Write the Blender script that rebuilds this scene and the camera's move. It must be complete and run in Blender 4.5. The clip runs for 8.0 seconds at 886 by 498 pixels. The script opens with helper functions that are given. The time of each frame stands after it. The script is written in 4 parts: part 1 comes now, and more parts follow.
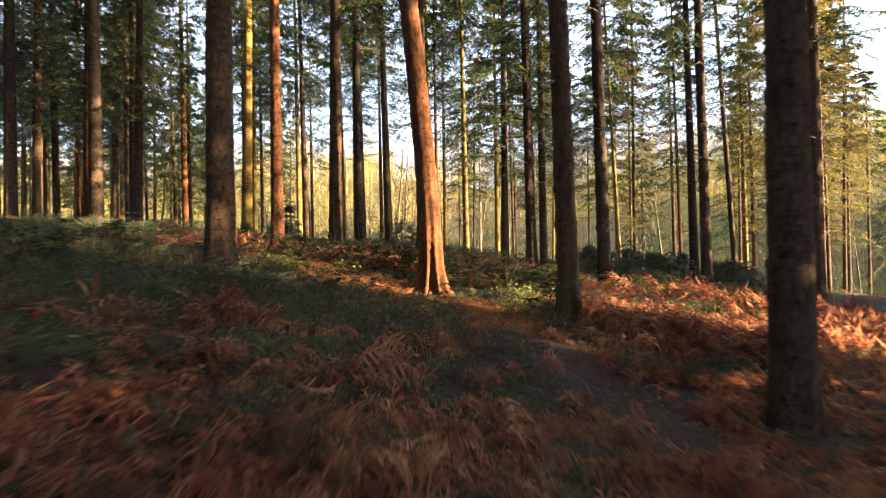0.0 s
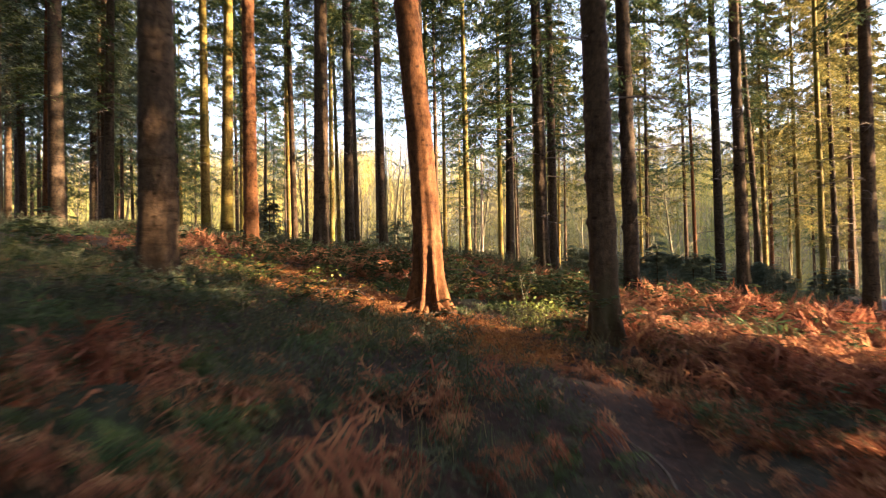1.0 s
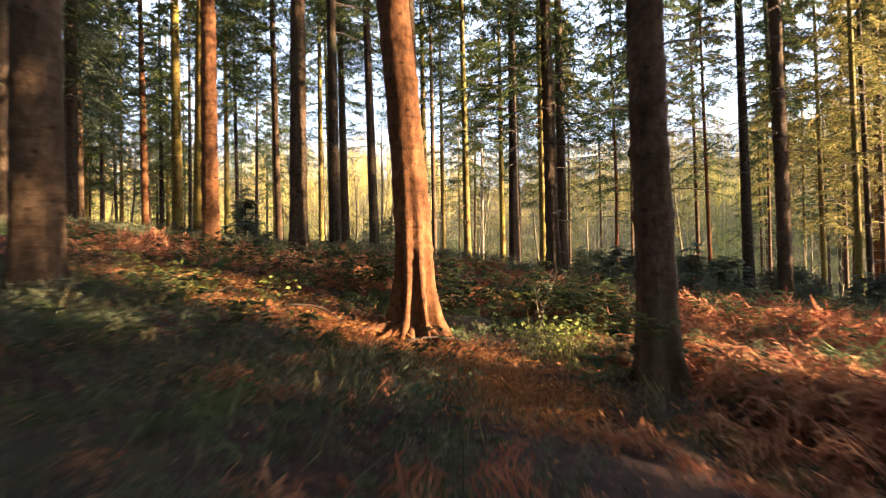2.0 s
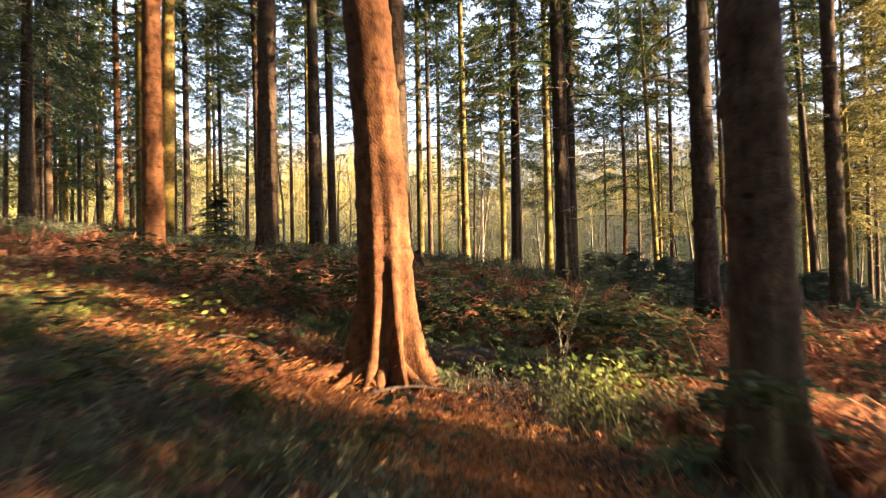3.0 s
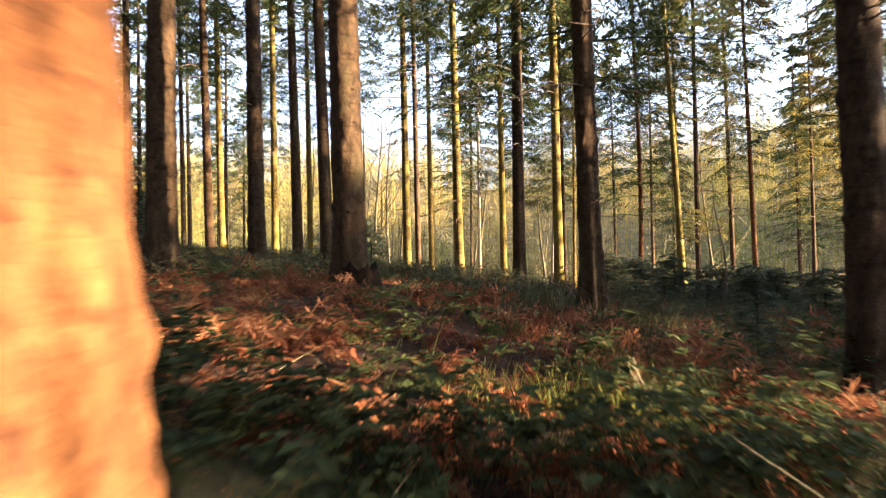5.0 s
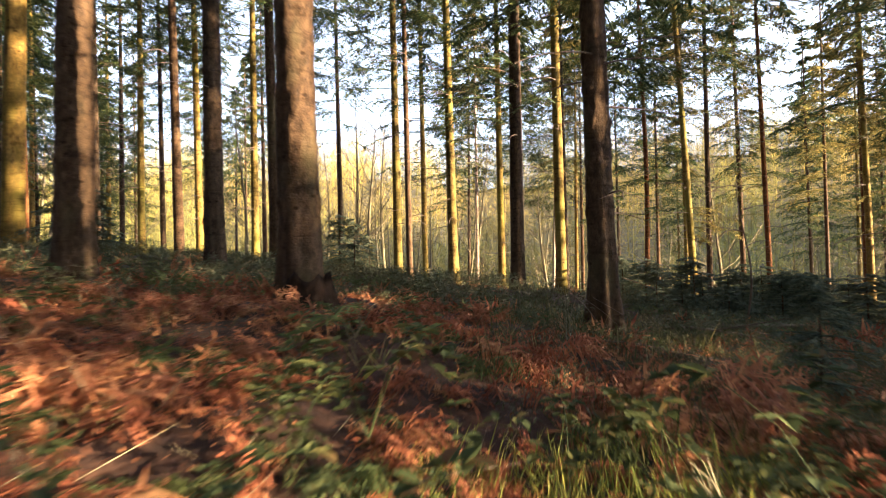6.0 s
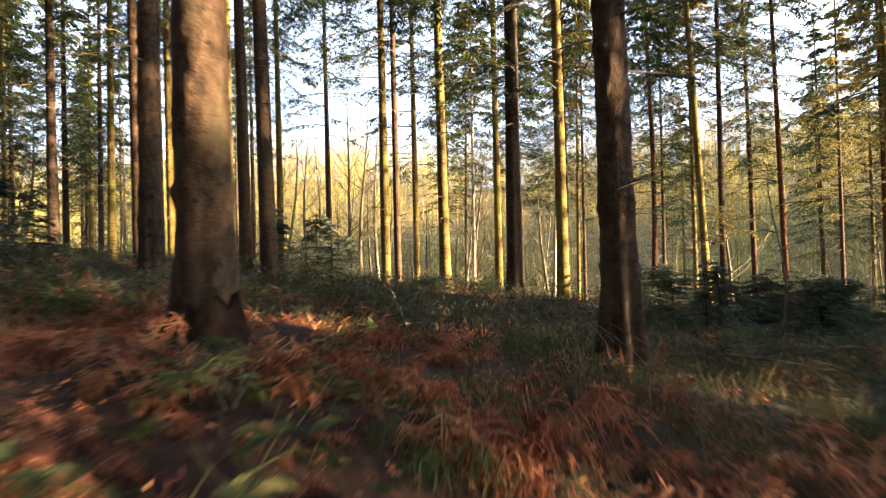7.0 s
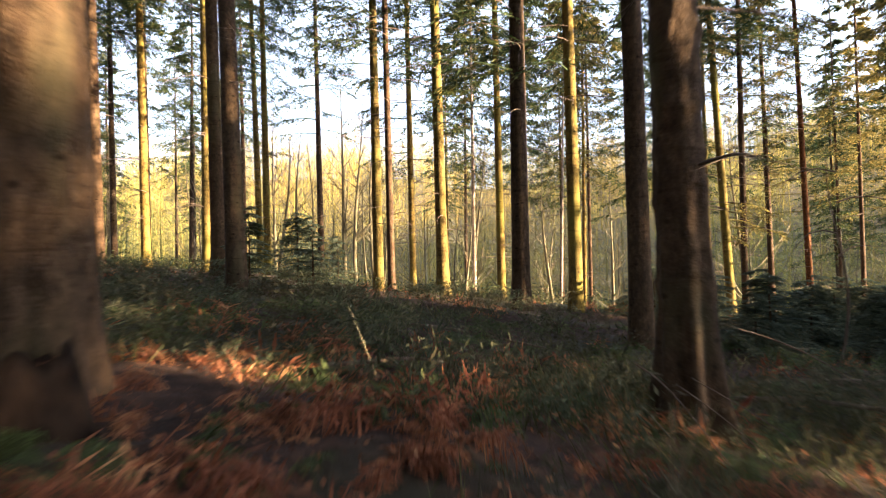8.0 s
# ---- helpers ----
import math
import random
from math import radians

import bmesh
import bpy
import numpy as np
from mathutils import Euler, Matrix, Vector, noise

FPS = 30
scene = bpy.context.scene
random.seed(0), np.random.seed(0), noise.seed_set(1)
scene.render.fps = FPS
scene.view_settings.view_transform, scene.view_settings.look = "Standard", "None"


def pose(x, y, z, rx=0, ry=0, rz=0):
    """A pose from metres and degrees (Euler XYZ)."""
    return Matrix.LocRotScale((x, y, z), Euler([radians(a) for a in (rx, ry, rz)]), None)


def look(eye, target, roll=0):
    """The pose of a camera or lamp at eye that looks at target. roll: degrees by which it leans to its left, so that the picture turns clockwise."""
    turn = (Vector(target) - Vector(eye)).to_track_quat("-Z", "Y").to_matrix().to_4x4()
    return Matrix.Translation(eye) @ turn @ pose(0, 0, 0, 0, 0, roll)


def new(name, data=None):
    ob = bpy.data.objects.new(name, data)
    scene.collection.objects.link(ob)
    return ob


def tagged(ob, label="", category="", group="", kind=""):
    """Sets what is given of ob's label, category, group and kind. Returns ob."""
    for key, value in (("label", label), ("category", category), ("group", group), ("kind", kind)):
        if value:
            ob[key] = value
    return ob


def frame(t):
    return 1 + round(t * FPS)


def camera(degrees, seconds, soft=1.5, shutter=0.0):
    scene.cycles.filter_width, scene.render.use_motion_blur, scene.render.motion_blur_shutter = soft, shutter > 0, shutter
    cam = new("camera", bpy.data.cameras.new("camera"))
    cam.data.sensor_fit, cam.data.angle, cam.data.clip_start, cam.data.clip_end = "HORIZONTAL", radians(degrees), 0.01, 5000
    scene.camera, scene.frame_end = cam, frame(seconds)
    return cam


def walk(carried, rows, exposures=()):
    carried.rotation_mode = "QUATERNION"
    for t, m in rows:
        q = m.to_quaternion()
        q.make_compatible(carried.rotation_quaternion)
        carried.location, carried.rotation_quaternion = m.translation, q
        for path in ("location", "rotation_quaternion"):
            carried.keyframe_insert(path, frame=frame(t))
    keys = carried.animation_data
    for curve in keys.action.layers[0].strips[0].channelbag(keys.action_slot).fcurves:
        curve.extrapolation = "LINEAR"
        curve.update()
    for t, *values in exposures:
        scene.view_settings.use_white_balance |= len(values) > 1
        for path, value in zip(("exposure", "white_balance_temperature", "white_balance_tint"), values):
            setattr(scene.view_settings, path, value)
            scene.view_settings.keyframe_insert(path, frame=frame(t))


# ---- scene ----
cam = camera(68.3, 8.0, soft=1.1, shutter=1.0)
EYE = 1.45
ROWS = [
    (0.0, 0.001, -0.041, 0.000, 0.03, 1.18, 0.36),
    (0.5, -0.014, 1.019, 0.048, 0.02, 1.21, 0.38),
    (1.0, 0.003, 2.127, 0.099, 0.03, 1.24, 0.45),
    (1.5, 0.046, 3.193, 0.138, 0.02, 1.26, 0.47),
    (3.0, 0.221, 6.271, 0.273, 0.01, 1.35, 0.57),
    (3.5, 0.293, 7.223, 0.326, -0.02, 1.38, 0.61),
    (4.0, 0.381, 8.211, 0.384, -0.01, 1.4, 0.61),
    (4.5, 0.463, 9.162, 0.429, -0.04, 1.44, 0.67),
    (6.0, 0.789, 11.579, 0.559, -0.02, 1.5, 0.79),
    (6.5, 0.934, 12.379, 0.598, 0.02, 1.53, 0.83),
    (7.0, 1.057, 13.243, 0.654, 0.02, 1.53, 0.86),
    (7.5, 1.102, 14.062, 0.705, 0.01, 1.53, 0.87),
    (8.0, 1.117, 14.896, 0.756, -0.01, 1.51, 0.9),
]
walk(cam, [(t, pose(x, y, EYE + z, 90 + pitch, roll, yaw)) for t, x, y, z, yaw, pitch, roll in ROWS],
     exposures=[(0.0, 3.95, 5550, 15), (8.0, 3.93, 5550, 15)])

# ---- light: a low evening sun from the right and a little behind, and the sky ----
SUN_ELEVATION = 10.0
SUN_WAY = Vector((0.98, -0.2, math.tan(radians(SUN_ELEVATION)))).normalized()
world = bpy.data.worlds.new("sky")
scene.world = world
world.use_nodes = True
wn = world.node_tree
sky = wn.nodes.new("ShaderNodeTexSky")
sky.sky_type = "NISHITA"
sky.sun_disc = False
sky.sun_elevation = radians(SUN_ELEVATION)
sky.sun_rotation = math.atan2(SUN_WAY.x, SUN_WAY.y)
sky.air_density, sky.dust_density, sky.ozone_density = 0.9, 2.0, 1.2
# thin high haze takes most of the blue out of the sky
haze = wn.nodes.new("ShaderNodeHueSaturation")
haze.inputs["Saturation"].default_value = 0.38
wn.links.new(sky.outputs[0], haze.inputs["Color"])
wn.links.new(haze.outputs[0], wn.nodes["Background"].inputs[0])
wn.nodes["Background"].inputs[1].default_value = 0.07
sun = new("sun", bpy.data.lights.new("sun", "SUN"))
sun.data.energy = 5.0
sun.data.color = (1.0, 0.7, 0.36)
sun.data.angle = radians(0.6)
sun.matrix_world = look(SUN_WAY * 100, (0, 0, 0))


# ---- materials ----
def shader(name, rough=0.8):
    m = bpy.data.materials.new(name)
    m.use_nodes = True
    nt = m.node_tree
    b = nt.nodes["Principled BSDF"]
    b.inputs["Roughness"].default_value = rough
    b.inputs["Specular IOR Level"].default_value = 0.25
    return m, nt, b


def node(nt, kind, **sets):
    n = nt.nodes.new(kind)
    for key, value in sets.items():
        n.inputs[key.replace("_", " ")].default_value = value
    return n


def ramp(nt, fac, stops):
    r = nt.nodes.new("ShaderNodeValToRGB")
    els = r.color_ramp.elements
    els[0].position, els[0].color = stops[0][0], (*stops[0][1], 1)
    els[1].position, els[1].color = stops[-1][0], (*stops[-1][1], 1)
    for p, c in stops[1:-1]:
        els.new(p).color = (*c, 1)
    nt.links.new(fac, r.inputs[0])
    return r.outputs[0]


def mix(nt, fac, a, b, kind="MIX"):
    n = nt.nodes.new("ShaderNodeMix")
    n.data_type, n.blend_type = "RGBA", kind
    for value, slot in ((fac, n.inputs[0]), (a, n.inputs[6]), (b, n.inputs[7])):
        if isinstance(value, bpy.types.NodeSocket):
            nt.links.new(value, slot)
        else:
            slot.default_value = value if isinstance(value, float) else (*value, 1)
    return n.outputs[2]


def mapped(nt, scale, random_shift=True):
    tc = nt.nodes.new("ShaderNodeTexCoord")
    mp = nt.nodes.new("ShaderNodeMapping")
    mp.inputs["Scale"].default_value = scale
    nt.links.new(tc.outputs["Object"], mp.inputs[0])
    if random_shift:
        info = nt.nodes.new("ShaderNodeObjectInfo")
        mul = nt.nodes.new("ShaderNodeMath")
        mul.operation = "MULTIPLY"
        mul.inputs[1].default_value = 37.0
        nt.links.new(info.outputs["Random"], mul.inputs[0])
        nt.links.new(mul.outputs[0], mp.inputs["Location"])
    return mp.outputs[0]


def bark_material(name, dark, mid, pale, moss, moss_amount):
    """Flaking conifer bark: small scales, broad blotches, knots and creases that run round the stem."""
    m, nt, b = shader(name, 0.9)
    b.inputs["Specular IOR Level"].default_value = 0.12
    plates = node(nt, "ShaderNodeTexNoise", Scale=1.0, Detail=7.0, Roughness=0.68)
    nt.links.new(mapped(nt, (19, 19, 11)), plates.inputs["Vector"])
    flakes = node(nt, "ShaderNodeTexVoronoi", Scale=1.0)
    flakes.feature = "DISTANCE_TO_EDGE"
    nt.links.new(mapped(nt, (46, 46, 34)), flakes.inputs["Vector"])
    broad = node(nt, "ShaderNodeTexNoise", Scale=1.0, Detail=3.0)
    nt.links.new(mapped(nt, (2.2, 2.2, 0.8)), broad.inputs["Vector"])
    knots = node(nt, "ShaderNodeTexVoronoi", Scale=1.0)
    nt.links.new(mapped(nt, (4.2, 4.2, 7.0)), knots.inputs["Vector"])
    creases = node(nt, "ShaderNodeTexNoise", Scale=1.0, Detail=3.0, Roughness=0.5)
    nt.links.new(mapped(nt, (2.4, 2.4, 15)), creases.inputs["Vector"])
    col = ramp(nt, plates.outputs[0], [(0.3, dark), (0.5, mid), (0.74, pale)])
    crack = ramp(nt, flakes.outputs[0], [(0.0, (0.55, 0.5, 0.48)), (0.12, (1, 1, 1))])
    col = mix(nt, 0.4, col, crack, "MULTIPLY")
    blotch = node(nt, "ShaderNodeTexNoise", Scale=1.0, Detail=4.0, Roughness=0.6)
    nt.links.new(mapped(nt, (5.5, 5.5, 2.6)), blotch.inputs["Vector"])
    col = mix(nt, 1.0, col, ramp(nt, blotch.outputs[0], [(0.32, (0.66, 0.62, 0.6)), (0.52, (1, 1, 1)), (0.72, (1.25, 1.22, 1.15))]), "MULTIPLY")
    mossy = ramp(nt, broad.outputs[0], [(0.62 - moss_amount, (0, 0, 0)), (0.8 - moss_amount * 0.6, (1, 1, 1))])
    col = mix(nt, mossy, col, moss)
    col = mix(nt, 1.0, col, ramp(nt, creases.outputs[0], [(0.33, (0.68, 0.64, 0.62)), (0.43, (1, 1, 1))]), "MULTIPLY")
    spot = ramp(nt, knots.outputs[0], [(0.07, (0.35, 0.3, 0.28)), (0.16, (1, 1, 1))])
    col = mix(nt, 1.0, col, spot, "MULTIPLY")
    info = nt.nodes.new("ShaderNodeObjectInfo")
    tone = ramp(nt, info.outputs["Random"], [(0.0, (0.72, 0.72, 0.74)), (0.5, (1, 0.97, 0.93)), (1.0, (1.15, 1.0, 0.86))])
    col = mix(nt, 1.0, col, tone, "MULTIPLY")
    nt.links.new(col, b.inputs["Base Color"])
    add = nt.nodes.new("ShaderNodeMath")
    nt.links.new(plates.outputs[0], add.inputs[0])
    nt.links.new(flakes.outputs[0], add.inputs[1])
    both = nt.nodes.new("ShaderNodeMath")
    nt.links.new(add.outputs[0], both.inputs[0])
    nt.links.new(creases.outputs[0], both.inputs[1])
    bump = node(nt, "ShaderNodeBump", Strength=0.6, Distance=0.008)
    nt.links.new(both.outputs[0], bump.inputs["Height"])
    nt.links.new(bump.outputs[0], b.inputs["Normal"])
    return m


def leaf_material(name, stops, glow=0.35, rough=0.6, patch=None, frond_tone=0.0):
    """Thin leaves: a colour for each leaf from stops, part of the light going through."""
    m, nt, b = shader(name, rough + 0.15)
    b.inputs["Specular IOR Level"].default_value = 0.1
    geo = nt.nodes.new("ShaderNodeNewGeometry")
    fac = geo.outputs["Random Per Island"]
    if frond_tone:
        tone = node(nt, "ShaderNodeTexNoise", Scale=frond_tone, Detail=2.0)
        tc = nt.nodes.new("ShaderNodeTexCoord")
        nt.links.new(tc.outputs["Object"], tone.inputs["Vector"])
        wide = nt.nodes.new("ShaderNodeMapRange")
        wide.inputs["From Min"].default_value, wide.inputs["From Max"].default_value = 0.3, 0.7
        nt.links.new(tone.outputs[0], wide.inputs[0])
        blend = nt.nodes.new("ShaderNodeMix")
        blend.inputs[0].default_value = 0.3
        nt.links.new(wide.outputs[0], blend.inputs[2])
        nt.links.new(fac, blend.inputs[3])
        fac = blend.outputs[0]
    col = ramp(nt, fac, stops)
    if patch:
        spread = node(nt, "ShaderNodeTexNoise", Scale=patch[0], Detail=3.0)
        tc = nt.nodes.new("ShaderNodeTexCoord")
        nt.links.new(tc.outputs["Object"], spread.inputs["Vector"])
        col = mix(nt, ramp(nt, spread.outputs[0], [(0.42, (0, 0, 0)), (0.6, (1, 1, 1))]), col, mix(nt, 1.0, col, patch[1], "MULTIPLY"))
    nt.links.new(col, b.inputs["Base Color"])
    through_leaf = nt.nodes.new("ShaderNodeBsdfTranslucent")
    nt.links.new(col, through_leaf.inputs[0])
    both = nt.nodes.new("ShaderNodeMixShader")
    both.inputs[0].default_value = glow
    nt.links.new(b.outputs[0], both.inputs[1])
    nt.links.new(through_leaf.outputs[0], both.inputs[2])
    nt.links.new(both.outputs[0], nt.nodes["Material Output"].inputs[0])
    return m


BARK = bark_material("spruce_bark", (0.02, 0.014, 0.01), (0.056, 0.037, 0.022), (0.105, 0.07, 0.039), (0.062, 0.056, 0.028), 0.03)
BARK_RED = bark_material("red_bark", (0.032, 0.014, 0.006), (0.105, 0.043, 0.015), (0.175, 0.082, 0.028), (0.08, 0.036, 0.015), 0.02)
# mossy bark, made paler and yellow: low sun put into its colour
BARK_MOSSY_SUN = bark_material("sunlit_mossy_bark", (0.045, 0.032, 0.011), (0.13, 0.094, 0.025), (0.23, 0.165, 0.042), (0.15, 0.13, 0.024), 0.16)
BARK_PALE = bark_material("pale_bark", (0.13, 0.11, 0.09), (0.34, 0.28, 0.22), (0.5, 0.42, 0.33), (0.2, 0.2, 0.1), 0.02)
NEEDLES = leaf_material("spruce_needles", [(0.0, (0.025, 0.042, 0.018)), (0.6, (0.055, 0.075, 0.024)), (1.0, (0.12, 0.115, 0.034))], 0.35)
# yellower copy of the spruce needles, with evening sun put into the colour
NEEDLES_SUNLIT = leaf_material("sunlit_needles", [(0.0, (0.05, 0.055, 0.02)), (0.5, (0.15, 0.13, 0.036)), (1.0, (0.3, 0.225, 0.06))], 0.4)
NEEDLES_DARK = leaf_material("young_spruce_needles", [(0.0, (0.042, 0.056, 0.04)), (0.6, (0.082, 0.1, 0.064)), (1.0, (0.145, 0.155, 0.09))], 0.35)
BRACKEN = leaf_material("dead_bracken", [(0.0, (0.06, 0.026, 0.016)), (0.4, (0.27, 0.106, 0.053)), (0.72, (0.44, 0.205, 0.092)), (1.0, (0.56, 0.345, 0.15))], 0.4, 0.7, (0.9, (0.72, 0.57, 0.6)), 5.0)
FERN = leaf_material("green_fern", [(0.0, (0.036, 0.056, 0.024)), (0.6, (0.098, 0.128, 0.044)), (1.0, (0.18, 0.195, 0.062))], 0.45, 0.5, (0.8, (0.7, 0.68, 0.66)), 5.0)
BRAMBLE = leaf_material("bramble_leaves", [(0.0, (0.03, 0.046, 0.02)), (0.55, (0.07, 0.09, 0.034)), (0.88, (0.115, 0.125, 0.042)), (1.0, (0.15, 0.08, 0.04))], 0.4, 0.5, (0.9, (0.7, 0.68, 0.66)))
LOWGREEN = leaf_material("low_green_growth", [(0.0, (0.036, 0.044, 0.026)), (0.5, (0.082, 0.092, 0.05)), (1.0, (0.175, 0.16, 0.09))], 0.35, 0.7, (0.5, (0.75, 0.62, 0.6)), 3.0)
# brighter, yellower copy of the fern green: patches of sun put into the colour
GREEN_SUNLIT = leaf_material("sunlit_green_leaves", [(0.0, (0.07, 0.09, 0.02)), (0.5, (0.16, 0.18, 0.038)), (1.0, (0.28, 0.27, 0.06))], 0.5, 0.5)
SEDGE = leaf_material("dry_grass", [(0.0, (0.05, 0.06, 0.025)), (0.6, (0.12, 0.11, 0.045)), (1.0, (0.28, 0.22, 0.1))], 0.3, 0.6, (0.7, (0.55, 0.6, 0.55)))
LITTER = leaf_material("fallen_leaves", [(0.0, (0.09, 0.035, 0.018)), (0.6, (0.21, 0.085, 0.037)), (1.0, (0.33, 0.165, 0.075))], 0.15, 0.7)
STRAW = leaf_material("shredded_bracken", [(0.0, (0.16, 0.058, 0.019)), (0.5, (0.31, 0.128, 0.038)), (1.0, (0.46, 0.225, 0.075))], 0.2, 0.7)
# golden evening sun on the hill is put into the twig colour
FAR_TWIG_SUN = leaf_material("sunlit_far_twigs", [(0.0, (0.13, 0.12, 0.05)), (0.6, (0.265, 0.2, 0.06)), (1.0, (0.43, 0.31, 0.08))], 0.3, 0.9, (0.03, (0.82, 0.98, 0.85)))
# darker copy of the bare twigs: shade of the valley put into the colour
BARE_WOOD_SHADED = leaf_material("shaded_bare_stems", [(0.0, (0.06, 0.05, 0.03)), (0.6, (0.115, 0.098, 0.058)), (1.0, (0.19, 0.155, 0.09))], 0.0, 0.8)
TWIG = leaf_material("bare_twigs", [(0.0, (0.09, 0.078, 0.05)), (0.6, (0.17, 0.15, 0.095)), (1.0, (0.27, 0.23, 0.145))], 0.0, 0.8)
DEAD_WOOD, dw, db = shader("dead_wood", 0.9)
grain = node(dw, "ShaderNodeTexNoise", Scale=1.0, Detail=5.0)
dw.links.new(mapped(dw, (30, 30, 6)), grain.inputs["Vector"])
dw.links.new(ramp(dw, grain.outputs[0], [(0.3, (0.06, 0.04, 0.028)), (0.7, (0.16, 0.115, 0.08))]), db.inputs["Base Color"])
ROTTEN, rw, rb = shader("rotten_wood", 0.95)
rot = node(rw, "ShaderNodeTexNoise", Scale=14.0, Detail=6.0)
rw.links.new(mapped(rw, (1, 1, 0.4)), rot.inputs["Vector"])
rw.links.new(ramp(rw, rot.outputs[0], [(0.35, (0.006, 0.004, 0.003)), (0.7, (0.03, 0.018, 0.011))]), rb.inputs["Base Color"])
rb.inputs["Specular IOR Level"].default_value = 0.05
rbump = node(rw, "ShaderNodeBump", Strength=0.9, Distance=0.02)
rw.links.new(rot.outputs[0], rbump.inputs["Height"])
rw.links.new(rbump.outputs[0], rb.inputs["Normal"])

SOIL, sn, sb = shader("forest_floor", 0.95)
fine = node(sn, "ShaderNodeTexNoise", Scale=1.0, Detail=8.0, Roughness=0.7)
sn.links.new(mapped(sn, (9, 9, 9), False), fine.inputs["Vector"])
wide = node(sn, "ShaderNodeTexNoise", Scale=1.0, Detail=4.0)
sn.links.new(mapped(sn, (0.5, 0.5, 0.5), False), wide.inputs["Vector"])
floor_col = ramp(sn, fine.outputs[0], [(0.3, (0.009, 0.0045, 0.003)), (0.5, (0.03, 0.0135, 0.0075)), (0.72, (0.085, 0.038, 0.019))])
floor_green = ramp(sn, fine.outputs[0], [(0.3, (0.012, 0.013, 0.007)), (0.7, (0.045, 0.044, 0.02))])
near_floor = mix(sn, ramp(sn, wide.outputs[0], [(0.5, (0, 0, 0)), (0.62, (1, 1, 1))]), floor_col, floor_green)
# paler leaf litter under the valley's broadleaved trees, distant haze put into its colour
far_floor = ramp(sn, fine.outputs[0], [(0.3, (0.05, 0.045, 0.028)), (0.5, (0.1, 0.085, 0.048)), (0.72, (0.17, 0.14, 0.078))])
valley = node(sn, "ShaderNodeMapRange")
valley.inputs["From Min"].default_value, valley.inputs["From Max"].default_value = 48, 66
where = sn.nodes.new("ShaderNodeSeparateXYZ")
sn.links.new(mapped(sn, (1, 1, 1), False), where.inputs[0])
sn.links.new(where.outputs[1], valley.inputs[0])
sn.links.new(mix(sn, valley.outputs[0], near_floor, far_floor), sb.inputs["Base Color"])
sbump = node(sn, "ShaderNodeBump", Strength=0.8, Distance=0.05)
sn.links.new(fine.outputs[0], sbump.inputs["Height"])
sn.links.new(sbump.outputs[0], sb.inputs["Normal"])


# ---- the lie of the land ----
def smooth(a, b, v):
    u = np.clip((v - a) / (b - a), 0, 1)
    return u * u * (3 - 2 * u)


def land(x, y):
    """Height of the ground: it climbs to the left, dips along the path, drops into a valley ahead and rises to a wooded hill beyond."""
    x, y = np.asarray(x, float), np.asarray(y, float)
    u, v = 25 * np.tanh(x / 25), np.clip(y, -20, 46)
    z = 0.0 - 0.1365 * u + 0.117 * v - 0.00066 * u * u + 0.00118 * u * v - 0.00207 * v * v
    z = z - 0.17 * np.exp(-((x + 0.2) ** 2 + (y - 10.9) ** 2) / 5) + 0.2 * np.exp(-((x + 0.3) ** 2 + (y - 17.3) ** 2) / 5) - 0.38 * np.exp(-((x - 3.8) ** 2 + (y - 5.8) ** 2) / 9)
    z = z - 0.24 * np.exp(-((x - 2.1) ** 2 + (y - 8.5) ** 2) / 0.28) - 0.22 * np.exp(-((x - 2.65) ** 2 + (y - 7.7) ** 2) / 0.3)
    z = z - 0.006 * np.clip(y - 26, 0, 22) ** 2 * smooth(-5, 6, x)
    z = z - 6.0 * smooth(42, 85, y) + 29.0 * smooth(88, 185, y + 0.12 * x) + 15 * smooth(90, 190, y) * smooth(-20, 125, x)
    # unseen ridge added on the sunny side to keep sun off the valley floor
    q = 0.2 * x + 0.98 * y
    z = z + 42.0 * smooth(80, 130, x) * smooth(46, 66, q) * (1 - smooth(94, 120, y))
    z = z + 0.10 * np.sin(x * 0.9 + 1.3 * np.sin(y * 0.5)) * np.sin(y * 0.8 + 0.6) + 0.04 * np.sin(x * 2.7 + y) * np.sin(y * 2.3 - x * 0.7)
    return z


def ground_z(x, y):
    return float(land(x, y))


# the trodden path that bends past the leaning tree
PATH = ((2.1, 5.2), (1.35, 7.6), (0.6, 9.5), (-0.5, 10.6), (-2.3, 11.7), (-4.6, 13.2), (-8, 15.0))


def path_distance(x, y):
    best = np.full(np.shape(x), 1e9)
    for (ax, ay), (bx, by) in zip(PATH, PATH[1:]):
        dx, dy = bx - ax, by - ay
        s = np.clip(((x - ax) * dx + (y - ay) * dy) / (dx * dx + dy * dy), 0, 1)
        best = np.minimum(best, np.hypot(x - ax - s * dx, y - ay - s * dy))
    return best


# ---- mesh helpers ----
def mesh_of(name, verts, faces, material, smooth_shade=False):
    """A mesh from an array of corners and an array of equal-sided faces."""
    verts, faces = np.asarray(verts, np.float32), np.asarray(faces, np.int32)
    k = faces.shape[1]
    me = bpy.data.meshes.new(name)
    me.vertices.add(len(verts))
    me.vertices.foreach_set("co", verts.ravel())
    me.loops.add(faces.size)
    me.loops.foreach_set("vertex_index", faces.ravel())
    me.polygons.add(len(faces))
    me.polygons.foreach_set("loop_start", np.arange(len(faces), dtype=np.int32) * k)
    if smooth_shade:
        me.polygons.foreach_set("use_smooth", np.ones(len(faces), bool))
    me.update(calc_edges=True)
    me.materials.append(material)
    return me


